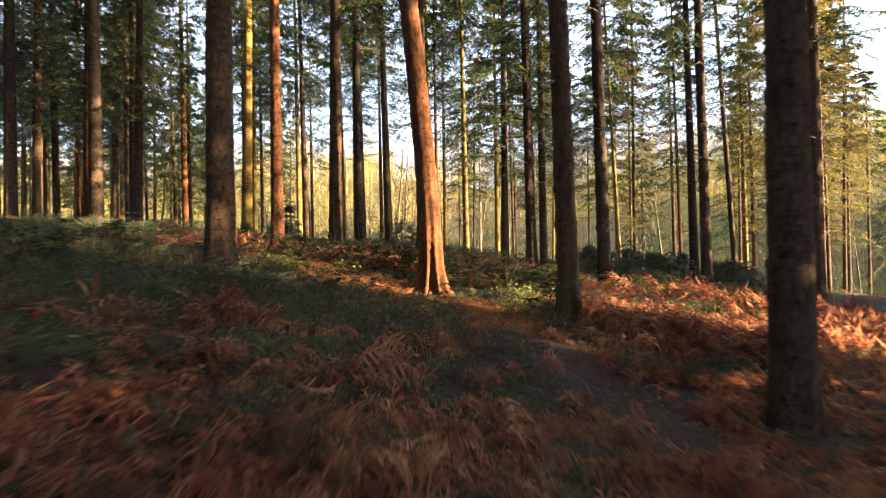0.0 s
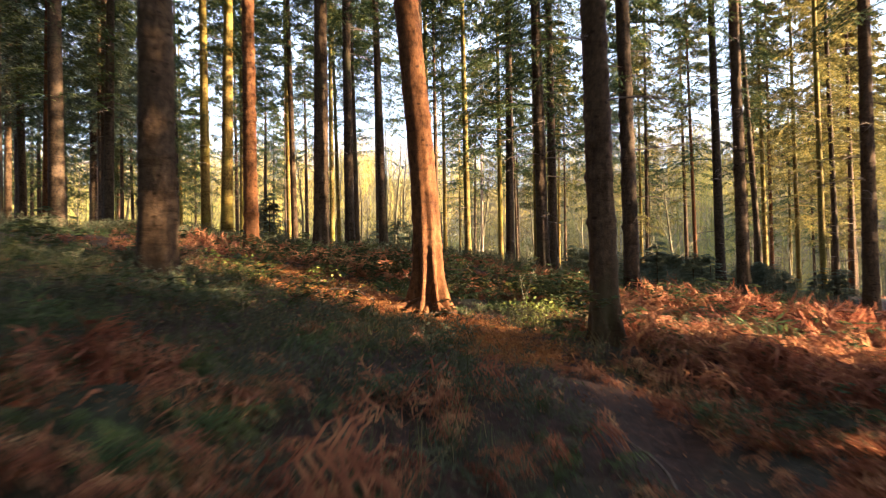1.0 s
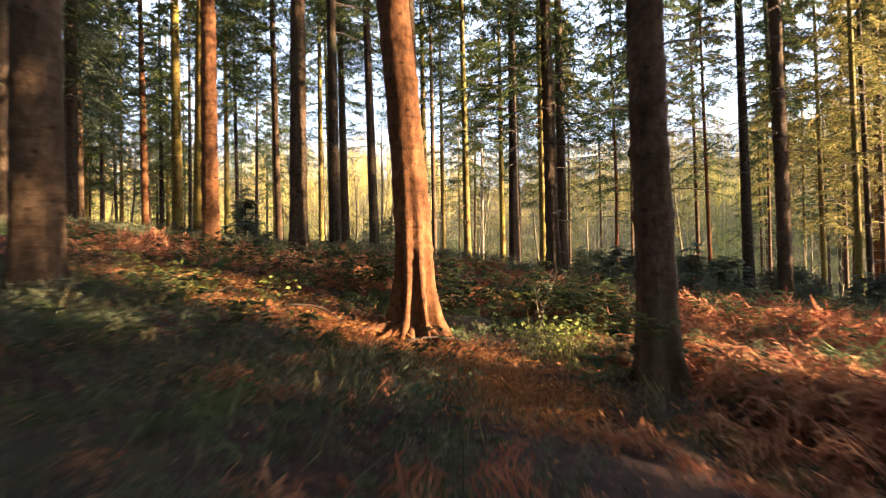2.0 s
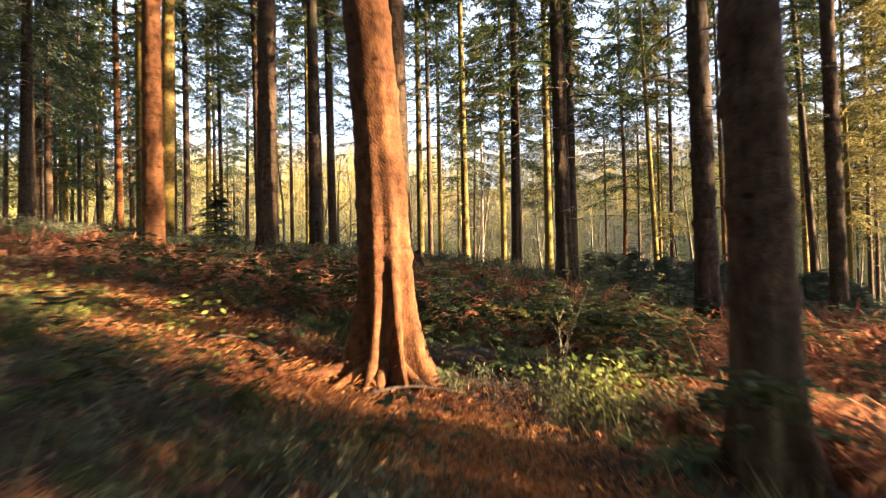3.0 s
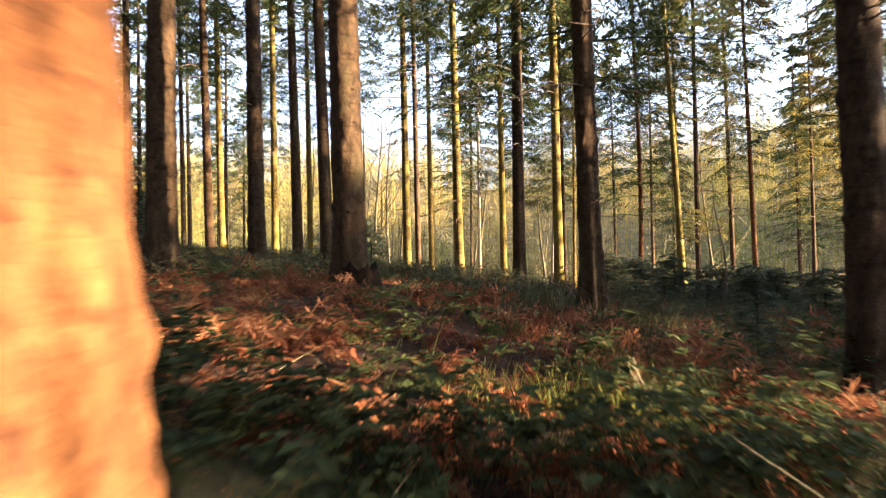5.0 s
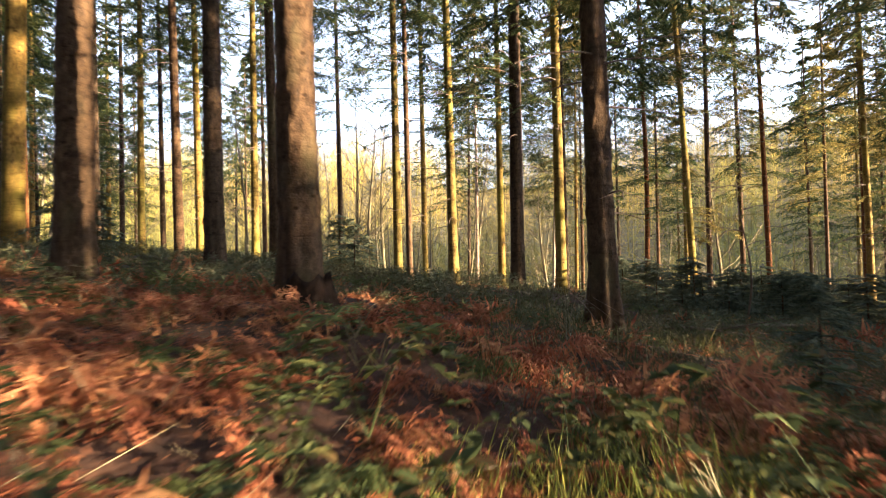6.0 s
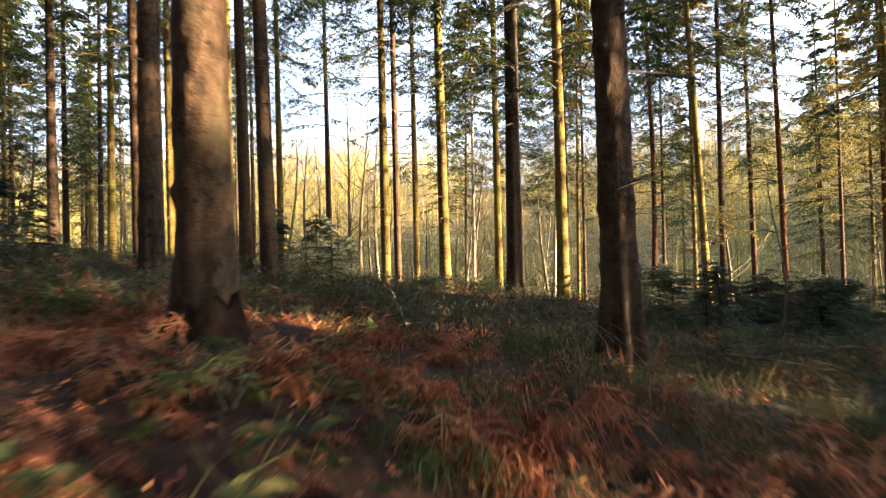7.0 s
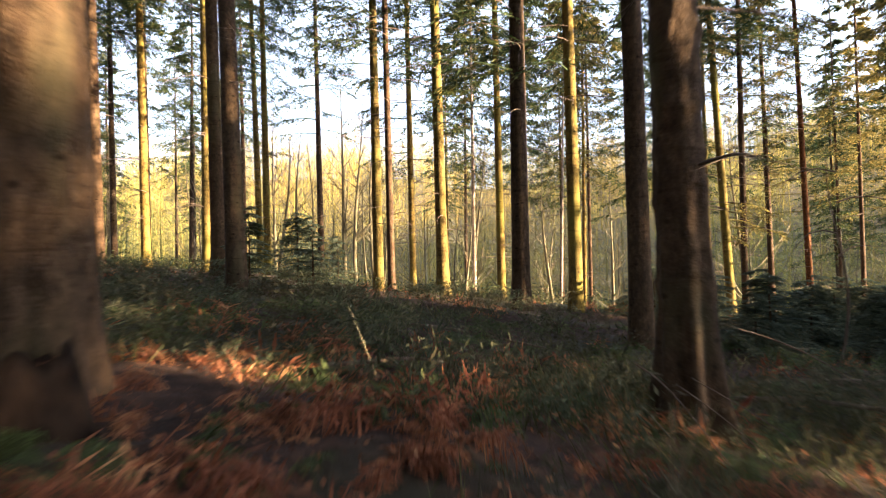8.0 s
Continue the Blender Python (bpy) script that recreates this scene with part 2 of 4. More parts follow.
def joined(pieces):
    """Joins (corners, faces) pairs of the same face size."""
    vs, fs, n = [], [], 0
    for v, f in pieces:
        vs.append(v)
        fs.append(np.asarray(f) + n)
        n += len(v)
    return np.concatenate(vs), np.concatenate(fs)


def tube(points, radii, sides=6):
    """A round stem along points, as quads."""
    points = np.asarray(points, float)
    way = np.gradient(points, axis=0)
    way /= np.linalg.norm(way, axis=1)[:, None] + 1e-9
    ref = np.where(np.abs(way[:, 2:3]) > 0.9, np.array([[1.0, 0, 0]]), np.array([[0, 0, 1.0]]))
    a = np.cross(way, ref)
    a /= np.linalg.norm(a, axis=1)[:, None] + 1e-9
    b = np.cross(way, a)
    th = np.linspace(0, 2 * np.pi, sides, endpoint=False)
    ring = np.cos(th)[None, :, None] * a[:, None] + np.sin(th)[None, :, None] * b[:, None]
    v = (points[:, None] + ring * np.asarray(radii, float)[:, None, None]).reshape(-1, 3)
    i, j = np.meshgrid(np.arange(len(points) - 1), np.arange(sides), indexing="ij")
    k = (j + 1) % sides
    f = np.stack([i * sides + j, i * sides + k, (i + 1) * sides + k, (i + 1) * sides + j], -1).reshape(-1, 4)
    return v, f


def blades(root, way, side, length, width):
    """Pointed leaves, two triangles each as one quad: root, two shoulders, tip."""
    l, w = length[:, None], width[:, None]
    mid = root + way * l * 0.4
    v = np.stack([root, mid + side * w * 0.5, root + way * l, mid - side * w * 0.5], 1).reshape(-1, 3)
    return v, np.arange(len(v)).reshape(-1, 4)


def unit(v):
    return v / (np.linalg.norm(v, axis=-1, keepdims=True) + 1e-9)


def part(name, me, parent, label=""):
    ob = new(name, me)
    ob.parent = parent
    if label:
        ob["label"] = label
    return ob


# ---- ground ----
def axis(lo, hi, fine_lo, fine_hi, step, growth):
    mid = list(np.arange(fine_lo, fine_hi + step, step))
    out, s, v = [], step, fine_hi
    while v < hi:
        s *= growth
        v += s
        out.append(v)
    low, s, v = [], step, fine_lo
    while v > lo:
        s *= growth
        v -= s
        low.append(v)
    return np.array(low[::-1] + mid + out)


gx, gy = axis(-420, 420, -7, 9, 0.22, 1.09), axis(-160, 520, 0, 26, 0.22, 1.07)
GX, GY = np.meshgrid(gx, gy)
rng = np.random.default_rng(4)
GZ = land(GX, GY) + rng.normal(0, 0.018, GX.shape) * (np.abs(GY - 12) < 20) - 0.07 * np.exp(-(path_distance(GX, GY) / 0.5) ** 2)
nx = len(gx)
ii, jj = np.meshgrid(np.arange(len(gy) - 1), np.arange(nx - 1), indexing="ij")
gf = np.stack([ii * nx + jj, ii * nx + jj + 1, (ii + 1) * nx + jj + 1, (ii + 1) * nx + jj], -1).reshape(-1, 4)
ground = new("ground", mesh_of("ground", np.stack([GX, GY, GZ], -1).reshape(-1, 3), gf, SOIL, True))
tagged(ground, "brown forest floor of soil, needles and leaf litter on a slope", "ground", kind="structure")


# ---- spruces ----
def relief(r, z, th, rows, columns):
    """Smooth random bark plates wrapped round a stem, about -1 to 1."""
    grid = r.uniform(-1, 1, (rows + 2, columns))
    u = (z - z.min()) / (z.max() - z.min()) * rows
    v = th / (2 * np.pi) * columns
    i, j = u.astype(int), v.astype(int)
    fu, fv = u - i, v - j
    fu, fv = fu * fu * (3 - 2 * fu), fv * fv * (3 - 2 * fv)
    j, k = j % columns, (j + 1) % columns
    return (grid[i, j] * (1 - fv) + grid[i, k] * fv) * (1 - fu) + (grid[i + 1, j] * (1 - fv) + grid[i + 1, k] * fv) * fu


def trunk_mesh(d, height, lean, bend, sides, roots, seed, material, knee=None):
    """A tapered trunk with root flare, slight bends, knots and flaking bark, its base at the origin."""
    r = np.random.default_rng(seed)
    if sides > 16:
        z = np.concatenate([np.linspace(-0.35, 1.0, 40), np.linspace(1.03, 5.5, 120), np.linspace(5.7, height, 30)])
    else:
        z = np.concatenate([np.linspace(-0.35, 1.0, 6), np.linspace(1.2, height, 16)])
    th = np.linspace(0, 2 * np.pi, sides, endpoint=False)
    Z, TH = np.meshgrid(z, th, indexing="ij")
    rad = d / 2 * np.clip(1.05 - Z / (height * 1.08), 0.03, 2) ** 0.8
    count, ph = 8 if roots > 1 else r.integers(4, 7), r.uniform(0, 6.28)
    ridge = (0.5 + 0.5 * np.cos(count * TH + ph + 0.7 * np.sin(2 * TH + ph))) ** 1.5
    rad = rad * (1 + roots * np.exp(-np.clip(Z, -0.1, 9) / 0.34) * ((0.14 if roots > 1 else 0.30) + 1.0 * ridge) + 0.08 * roots * np.exp(-Z / 1.2) * np.cos(count * TH + ph))
    hollow = (0.5 - 0.5 * np.cos(count * TH + ph + 0.7 * np.sin(2 * TH + ph))) ** 5
    rad = rad * (1 - (0.21 if roots > 1 else 0.15) * min(roots, 1.2) * np.exp(-np.clip(Z, 0, 30) / 0.8) * hollow)
    if sides > 16:
        rad = rad * (1 + 0.035 * np.sin(3 * TH + 2.1 * Z + ph) * np.sin(1.7 * Z + ph))
        rad = rad + 0.006 * relief(r, Z, TH, 150, 14) + 0.004 * relief(r, Z, TH, 420, 30) + r.normal(0, 0.0015, Z.shape)
        # branch whorls leave rings of knots up the stem
        ring_z = 0.9
        while ring_z < 9:
            rad = rad + 0.009 * np.exp(-((Z - ring_z + 0.03 * np.sin(2 * TH + ring_z * 9)) / 0.04) ** 2)
            for a in r.uniform(0, 6.28, 4):
                away = np.abs((TH - a + np.pi) % (2 * np.pi) - np.pi) * d / 2
                drop = Z - ring_z - r.normal(0, 0.04)
                rad = rad + 0.016 * np.exp(-(away / 0.03) ** 2 - (drop / np.where(drop > 0, 0.028, 0.06)) ** 2)
            ring_z += r.uniform(0.32, 0.55)
    cx = lean[0] * Z + bend[0] * np.sin(Z / 3.0) + 0.006 * d * np.sin(Z * 2)
    cy = lean[1] * Z + bend[1] * np.sin(Z / 3.3)
    if knee:
        # upright at the foot, leaning evenly above the height knee[0]
        cx = cx + knee[1] * (np.sqrt((Z - knee[0]) ** 2 + 0.64) + Z - knee[0]) / 2
    v = np.stack([cx + rad * np.cos(TH), cy + rad * np.sin(TH), Z], -1).reshape(-1, 3)
    i, j = np.meshgrid(np.arange(len(z) - 1), np.arange(sides), indexing="ij")
    k = (j + 1) % sides
    f = np.stack([i * sides + j, i * sides + k, (i + 1) * sides + k, (i + 1) * sides + j], -1).reshape(-1, 4)
    return mesh_of("trunk", v, f, material, True)


def spruce_branch(r, length, droop, sprays, needle):
    """One living bough along +x: a thin stem, flat side twigs that hang a little, and needles like the barbs of a feather."""
    s = np.linspace(0, 1, 5)
    stem = np.stack([s * length, 0 * s, length * (0.10 * s - droop * s * s)], -1)
    pieces = [tube(stem, 0.016 * (1 - s) + 0.004, 3)]
    n, barbs = max(4, sprays // 3), 13 if needle < 0.3 else 10
    at = np.sort(r.uniform(0.14, 1.0, n))
    root = np.stack([at * length, 0 * at, length * (0.10 * at - droop * at * at)], -1)
    sign = np.where(np.arange(n) % 2, -1.0, 1.0)
    out = unit(np.stack([0.8 + r.normal(0, 0.2, n), sign * (0.85 + r.normal(0, 0.2, n)), -0.22 + r.normal(0, 0.16, n)], -1))
    reach = (0.2 + 0.42 * (1 - at)) * r.uniform(0.7, 1.2, n) * min(1.15, length / 1.4) * (max(needle, 0.11) / 0.11) ** 0.3
    u = np.tile(np.linspace(0.08, 1.0, barbs), n)
    twig, way = np.repeat(root, barbs, 0), np.repeat(out, barbs, 0)
    far = np.repeat(reach, barbs) * u
    p = twig + way * far[:, None] + np.stack([0 * u, 0 * u, -0.35 * far * u], -1)
    flat = np.tile(np.where(np.arange(barbs) % 2, -1.0, 1.0), n)
    across = unit(np.cross(way, np.array([0, 0, 1.0]))) * flat[:, None]
    tip = unit(way * 0.9 + across * 0.75 + r.normal(0, 0.22, p.shape) + np.array([0, 0, -0.3]))
    side = unit(np.cross(tip, unit(r.normal(0, 0.4, p.shape) + np.array([0, 0, 1.0]))))
    k = len(p)
    pieces.append(blades(p, tip, side, needle * r.uniform(0.6, 1.15, k), needle * 0.26 * r.uniform(0.7, 1.3, k)))
    return joined(pieces)


def crown_mesh(seed, low, top, spread, gap, sprays, needle, fullness=1.0, cover=1.35, material=None):
    """A whole crown: whorls of drooping boughs from low to top."""
    r = np.random.default_rng(seed)
    pieces, z = [], low
    while z < top:
        share = (z - low) / (top - low)
        count, tuft, wide = (sprays, needle, 1.0) if z < 11 or needle < 0.1 else (27, 0.25, cover)
        for a in r.uniform(0, 6.28, r.integers(4, 7)):
            if r.random() > fullness * (0.55 + 0.6 * min(1.0, share * 3)):
                continue
            length = max(0.35, wide * spread * (1 - share) ** 0.75 * r.uniform(0.6, 1.15))
            v, f = spruce_branch(r, length, r.uniform(0.12, 0.4), count, tuft)
            c, s = math.cos(a), math.sin(a)
            v = np.stack([v[:, 0] * c - v[:, 1] * s, v[:, 0] * s + v[:, 1] * c, v[:, 2] + z + r.uniform(-0.15, 0.15)], -1)
            pieces.append((v, f))
        z += gap * r.uniform(0.7, 1.3)
    v, f = joined(pieces)
    return mesh_of("crown", v, f, material or NEEDLES)


def dead_branch_mesh(seed):
    """A dry side branch along +x, thin and crooked, with a few side twigs."""
    r = np.random.default_rng(seed)
    length, s = r.uniform(0.4, 1.6), np.linspace(0, 1, 6)
    out = np.stack([s * length, 0.08 * length * np.sin(s * 4 + seed), length * (0.12 * s - r.uniform(0.1, 0.5) * s * s)], -1)
    pieces = [tube(out, 0.011 * (1 - s) + 0.002, 4)]
    for k in (2, 3, 4):
        turn = r.uniform(0.4, 1.0) * (1 if k % 2 else -1)
        tip = out[k] + np.array([math.cos(turn), math.sin(turn), r.uniform(-0.5, 0.1)]) * length * 0.32
        pieces.append(tube(np.stack([out[k], tip]), [0.005, 0.0015], 3))
    return mesh_of("dead_branch", *joined(pieces), DEAD_WOOD)


DEAD = [dead_branch_mesh(50 + k) for k in range(10)]
HIGH = [crown_mesh(10 + k, 6.5, 18, 2.4, 0.52, 42, 0.14, 0.92, 1.6) for k in range(3)]
MIDDLE = [crown_mesh(20 + k, 4.2, 17, 2.5, 0.54, 42, 0.14, 0.84) for k in range(3)]
LOWER = [crown_mesh(33 + k, 3.0 + 0.6 * k, 16, 2.2, 0.55, 42, 0.135, 0.75, 1.35, NEEDLES_SUNLIT) for k in range(3)]
LOW = [crown_mesh(30 + k, 5.6 + 0.7 * k, 17, 2.1, 0.5, 42, 0.135, 0.75, 1.35, NEEDLES_SUNLIT) for k in range(3)]
SHADY = [crown_mesh(43 + k, 3.6 + 0.5 * k, 17, 2.9, 0.4, 42, 0.16, 1.25, 1.5, NEEDLES_DARK) for k in range(2)]
# DENSE and COARSE crowns are only for unseen trees added as shade
DENSE = [crown_mesh(40 + k, 0.7, 17, 3.0, 0.7, 7, 0.62, 1.3) for k in range(3)]
COARSE = [crown_mesh(45 + k, 5.8, 18, 2.4, 0.7, 9, 0.5, 0.9, 1.8) for k in range(3)]
DEEP = [crown_mesh(47 + k, 3.6 + 1.2 * k, 17, 2.4, 0.5, 33, 0.18, 0.9) for k in range(3)]
TWIGS, FEW_TWIGS = (22, 1.4), (9, 2.6)
tally = [0]
FEET = []


def spruce(x, y, d, crown=None, twigs=None, lean=None, bend=(0.0, 0.0), bark=None, roots=0.35, label="", height=20.0, sides=None, group="spruces of the wood", lift=0.0, narrow=1.0, knee=None):
    tally[0] += 1
    r = np.random.default_rng(1000 + tally[0])
    if lean is None:
        lean = (r.normal(-0.012, 0.01), r.normal(0, 0.01))
    near = math.hypot(x - 0.5, y - 10) < 13 and sides is None
    z = ground_z(x, y)
    if near:
        FEET.append((x, y, d))
    tree = new("spruce_tree")
    tree.location = (x, y, z)
    tagged(tree, label or "tall straight spruce with a bare brown trunk and high crown", "tree", group)
    part("trunk", trunk_mesh(d, height, lean, bend, sides or (44 if near else 12), roots, 2000 + tally[0], bark or (BARK, BARK, BARK_MOSSY_SUN, BARK, BARK)[tally[0] % 5], knee), tree)
    if crown:
        ob = part("crown", crown[r.integers(len(crown))], tree)
        ob.rotation_euler = (0, 0, r.uniform(0, 6.28))
        ob.scale = (narrow, narrow, 1)
        ob.location = (lean[0] * 6, lean[1] * 6, lift + r.uniform(-0.4, 0.5))
    if twigs:
        for k in range(twigs[0] if sides is None else twigs[0] // 3):
            ob = part("dead_branch", DEAD[r.integers(len(DEAD))], tree)
            h, a = r.uniform(twigs[1], min(7.5, height - 1)), r.uniform(0, 6.28)
            ob.location = (lean[0] * h + bend[0] * math.sin(h / 3), lean[1] * h, h)
            ob.rotation_euler = (0, 0, a)
    return tree


# the trees that the camera passes
LEAN_X, LEAN_Y = -0.2, 11.2
leaning = spruce(LEAN_X, LEAN_Y, 0.375, HIGH, None, (0.0, 0.0), (0.0, 0), BARK_RED, 1.05, "leaning spruce with red flaking bark and spreading roots beside the path", knee=(1.4, -0.1))
spruce(-4.05, 15.92, 0.29, HIGH, None, (-0.012, 0), bark=BARK_RED, label="straight spruce with sunlit red-brown bark")
spruce(-3.35, 9.79, 0.42, HIGH, None, (-0.008, 0), bark=BARK, roots=0.25, label="thick grey-brown spruce with one sunlit patch")
spruce(3.31, 6.17, 0.41, HIGH, None, (-0.006, 0), bark=BARK, roots=0.2, label="thick dark spruce standing in bracken")
spruce(1.84, 9.54, 0.31, HIGH, FEW_TWIGS, (-0.028, 0), bark=BARK, roots=0.6, label="dark spruce beside the path with one sunlit edge")
spruce(3.64, 14.70, 0.29, MIDDLE, TWIGS, (-0.022, 0), bark=BARK, roots=0.6, label="brown spruce with dry side twigs above bracken")
spruce(-0.50, 17.54, 0.365, HIGH, None, (-0.02, 0), bark=BARK, roots=0.35, label="thick brown spruce with knots and a hollow foot")
spruce(-3.02, 18.34, 0.37, HIGH, None, (0.0, 0), bark=BARK)
spruce(2.55, 18.73, 0.295, MIDDLE, (16, 1.2), (-0.02, 0), bark=BARK, roots=0.8, label="dark spruce with spread roots on a bank")
spruce(-2.82, 21.94, 0.30, HIGH, FEW_TWIGS, (-0.012, 0), bark=BARK)
spruce(3.53, 22.88, 0.28, MIDDLE, FEW_TWIGS, (-0.01, 0), bark=BARK)
spruce(-2.06, 24.98, 0.30, HIGH, FEW_TWIGS, (-0.03, 0), bark=BARK)
spruce(2.56, 26.97, 0.33, MIDDLE, FEW_TWIGS, (0.0, 0), bark=BARK)
spruce(3.67, 27.43, 0.26, MIDDLE, FEW_TWIGS, (-0.01, 0), bark=BARK_MOSSY_SUN)
spruce(7.20, 17.79, 0.28, HIGH, FEW_TWIGS, (-0.02, 0), bark=BARK)
spruce(8.80, 22.83, 0.30, MIDDLE, TWIGS, (-0.02, 0), bark=BARK)
spruce(12.26, 27.33, 0.24, HIGH, FEW_TWIGS, (-0.06, 0), bark=BARK, label="slender spruce that leans to one side")
spruce(10.12, 17.60, 0.34, HIGH, TWIGS, (-0.005, 0), bark=BARK)
# the wood to the left
spruce(-11.37, 21.36, 0.46, MIDDLE, None, bark=BARK)
spruce(-11.95, 21.9, 0.34, MIDDLE, None, bark=BARK_RED)
spruce(-7.10, 23.56, 0.40, HIGH, None, bark=BARK_MOSSY_SUN)
spruce(-8.04, 24.29, 0.33, MIDDLE, FEW_TWIGS)
spruce(-11.52, 24.59, 0.34, MIDDLE, FEW_TWIGS)
spruce(-14.6, 22.0, 0.42, MIDDLE, None)
for x, y in ((-16.0, 27.0), (-13.6, 28.2), (-18.6, 30.0), (-12.5, 26.3), (-15.3, 32.0), (-20.2, 33.2), (-17.4, 24.7), (-15.0, 24.0), (-19.4, 27.0)):
    spruce(x, y, 0.3, SHADY, None, bark=BARK, lift=0.6, narrow=0.84, label="tall spruce with a dense dark crown")
spruce(-5.91, 28.22, 0.25, HIGH, FEW_TWIGS)
spruce(-3.47, 28.29, 0.29, HIGH, FEW_TWIGS)
spruce(-9.20, 30.43, 0.26, HIGH, TWIGS)
spruce(-5.08, 32.10, 0.24, HIGH, TWIGS, bark=BARK_MOSSY_SUN)
spruce(-7.39, 33.65, 0.26, HIGH, TWIGS, bark=BARK_MOSSY_SUN)
spruce(-13.17, 33.38, 0.33, MIDDLE, TWIGS, bark=BARK_RED)
spruce(-10.26, 35.58, 0.27, HIGH, TWIGS, bark=BARK_MOSSY_SUN)
spruce(-17.59, 35.02, 0.42, MIDDLE, TWIGS)
spruce(-20.39, 36.40, 0.30, MIDDLE, TWIGS, bark=BARK_RED)
spruce(-10.47, 37.97, 0.22, MIDDLE, TWIGS)
spruce(-5.06, 38.01, 0.27, HIGH, TWIGS, bark=BARK_MOSSY_SUN)
spruce(-6.14, 41.00, 0.27, HIGH, TWIGS, bark=BARK_MOSSY_SUN)
spruce(-3.93, 42.16, 0.27, HIGH, FEW_TWIGS)
spruce(-19.05, 43.22, 0.26, MIDDLE, TWIGS)
spruce(-15.93, 45.74, 0.28, MIDDLE, TWIGS)
spruce(-27.65, 46.86, 0.30, MIDDLE, TWIGS)
spruce(-26.55, 53.29, 0.28, MIDDLE, TWIGS)
spruce(-25.22, 52.91, 0.28, MIDDLE, TWIGS)
# the sunlit trees ahead
spruce(-0.67, 33.10, 0.29, HIGH, TWIGS, (-0.01, 0), bark=BARK_MOSSY_SUN, label="spruce with a sunlit yellow-green trunk and dry twigs")
spruce(-0.25, 32.33, 0.20, HIGH, TWIGS, (-0.012, 0), bark=BARK)
spruce(0.14, 36.40, 0.22, MIDDLE, TWIGS, (-0.01, 0), bark=BARK_MOSSY_SUN)
spruce(1.12, 31.17, 0.29, MIDDLE, TWIGS, (-0.016, 0), bark=BARK_MOSSY_SUN, label="spruce with a bright sunlit mossy trunk")
spruce(2.57, 44.94, 0.20, LOW, TWIGS, (0.0, 0), bark=BARK_PALE)
spruce(3.03, 36.18, 0.28, DEEP, TWIGS, (-0.008, 0), bark=BARK_MOSSY_SUN)
spruce(4.98, 36.45, 0.12, None, FEW_TWIGS, (0.03, 0), bark=BARK_PALE, height=9, label="thin pale birch stem")
# the slope to the right
def low_boughs(tree, heights, turn, length, seed):
    """A few living boughs low on a trunk."""
    r = np.random.default_rng(seed)
    for h in heights:
        ob = part("bough", mesh_of("bough", *spruce_branch(r, length * r.uniform(0.8, 1.2), 0.25, 46, 0.13), NEEDLES_SUNLIT), tree)
        ob.location = (-0.05 * h, 0, h)
        ob.rotation_euler = (0, 0, turn + r.normal(0, 0.5))


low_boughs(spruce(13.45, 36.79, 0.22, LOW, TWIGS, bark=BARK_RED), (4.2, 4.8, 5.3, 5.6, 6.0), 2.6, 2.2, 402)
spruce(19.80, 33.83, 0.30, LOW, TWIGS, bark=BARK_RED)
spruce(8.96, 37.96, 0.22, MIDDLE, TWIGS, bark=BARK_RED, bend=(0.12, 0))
low_boughs(spruce(8.77, 32.24, 0.23, HIGH, TWIGS, (-0.05, 0), bark=BARK_MOSSY_SUN), (2.3, 2.5, 2.7, 2.9, 3.1), -0.3, 1.3, 401)
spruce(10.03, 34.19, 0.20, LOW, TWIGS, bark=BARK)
spruce(16.55, 35.57, 0.28, LOW, TWIGS, bark=BARK_MOSSY_SUN)
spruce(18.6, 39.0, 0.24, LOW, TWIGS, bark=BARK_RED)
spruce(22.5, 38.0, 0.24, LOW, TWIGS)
spruce(12.0, 41.5, 0.22, LOW, TWIGS, bark=BARK_MOSSY_SUN)
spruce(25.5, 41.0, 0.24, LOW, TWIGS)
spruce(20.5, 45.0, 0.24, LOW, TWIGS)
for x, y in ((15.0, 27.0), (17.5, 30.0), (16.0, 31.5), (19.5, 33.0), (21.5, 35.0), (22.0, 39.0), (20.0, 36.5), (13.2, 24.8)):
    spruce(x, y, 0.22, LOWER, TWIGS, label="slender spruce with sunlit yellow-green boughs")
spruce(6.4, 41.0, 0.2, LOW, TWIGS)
for x, y in ((2.4, 52.0), (6.1, 54.0), (7.8, 51.5), (1.5, 58.0), (11.5, 51.0)):
    spruce(x, y, 0.22, DEEP, TWIGS, lift=3.2)
spruce(5.2, 47.0, 0.22, DEEP, TWIGS, lift=3.4)
spruce(8.6, 48.0, 0.22, DEEP, TWIGS, lift=3.8)
spruce(12.5, 47.0, 0.22, DEEP, TWIGS, lift=3.0)
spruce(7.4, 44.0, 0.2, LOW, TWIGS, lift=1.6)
# deeper in the wood, where single trees stand close
deep = np.random.default_rng(7)
for k in range(46):
    far = deep.uniform(40, 80)
    x = -far * deep.uniform(0.16, 0.85) - 2
    spruce(x, far, deep.uniform(0.22, 0.36), DEEP, TWIGS if k % 2 else None, sides=10, lift=3.5 if x > -0.32 * far else 0.0)
for k in range(12):
    far = deep.uniform(42, 64)
    spruce(far * deep.uniform(0.25, 0.75), far, deep.uniform(0.2, 0.3), DEEP, TWIGS, sides=10, lift=2.6)
# unseen trees added behind and beside the camera to hold off the low sun
def sunward(q, s):
    return 0.98 * s + 0.2 * q, -0.2 * s + 0.98 * q


for k in range(26):
    spruce(*sunward(-14.4 + k * 0.8, deep.uniform(15, 27)), deep.uniform(0.25, 0.4), DENSE, None, sides=8, label="unseen full spruce, boughs to the ground, added to block the low sun", group="edge of the wood")
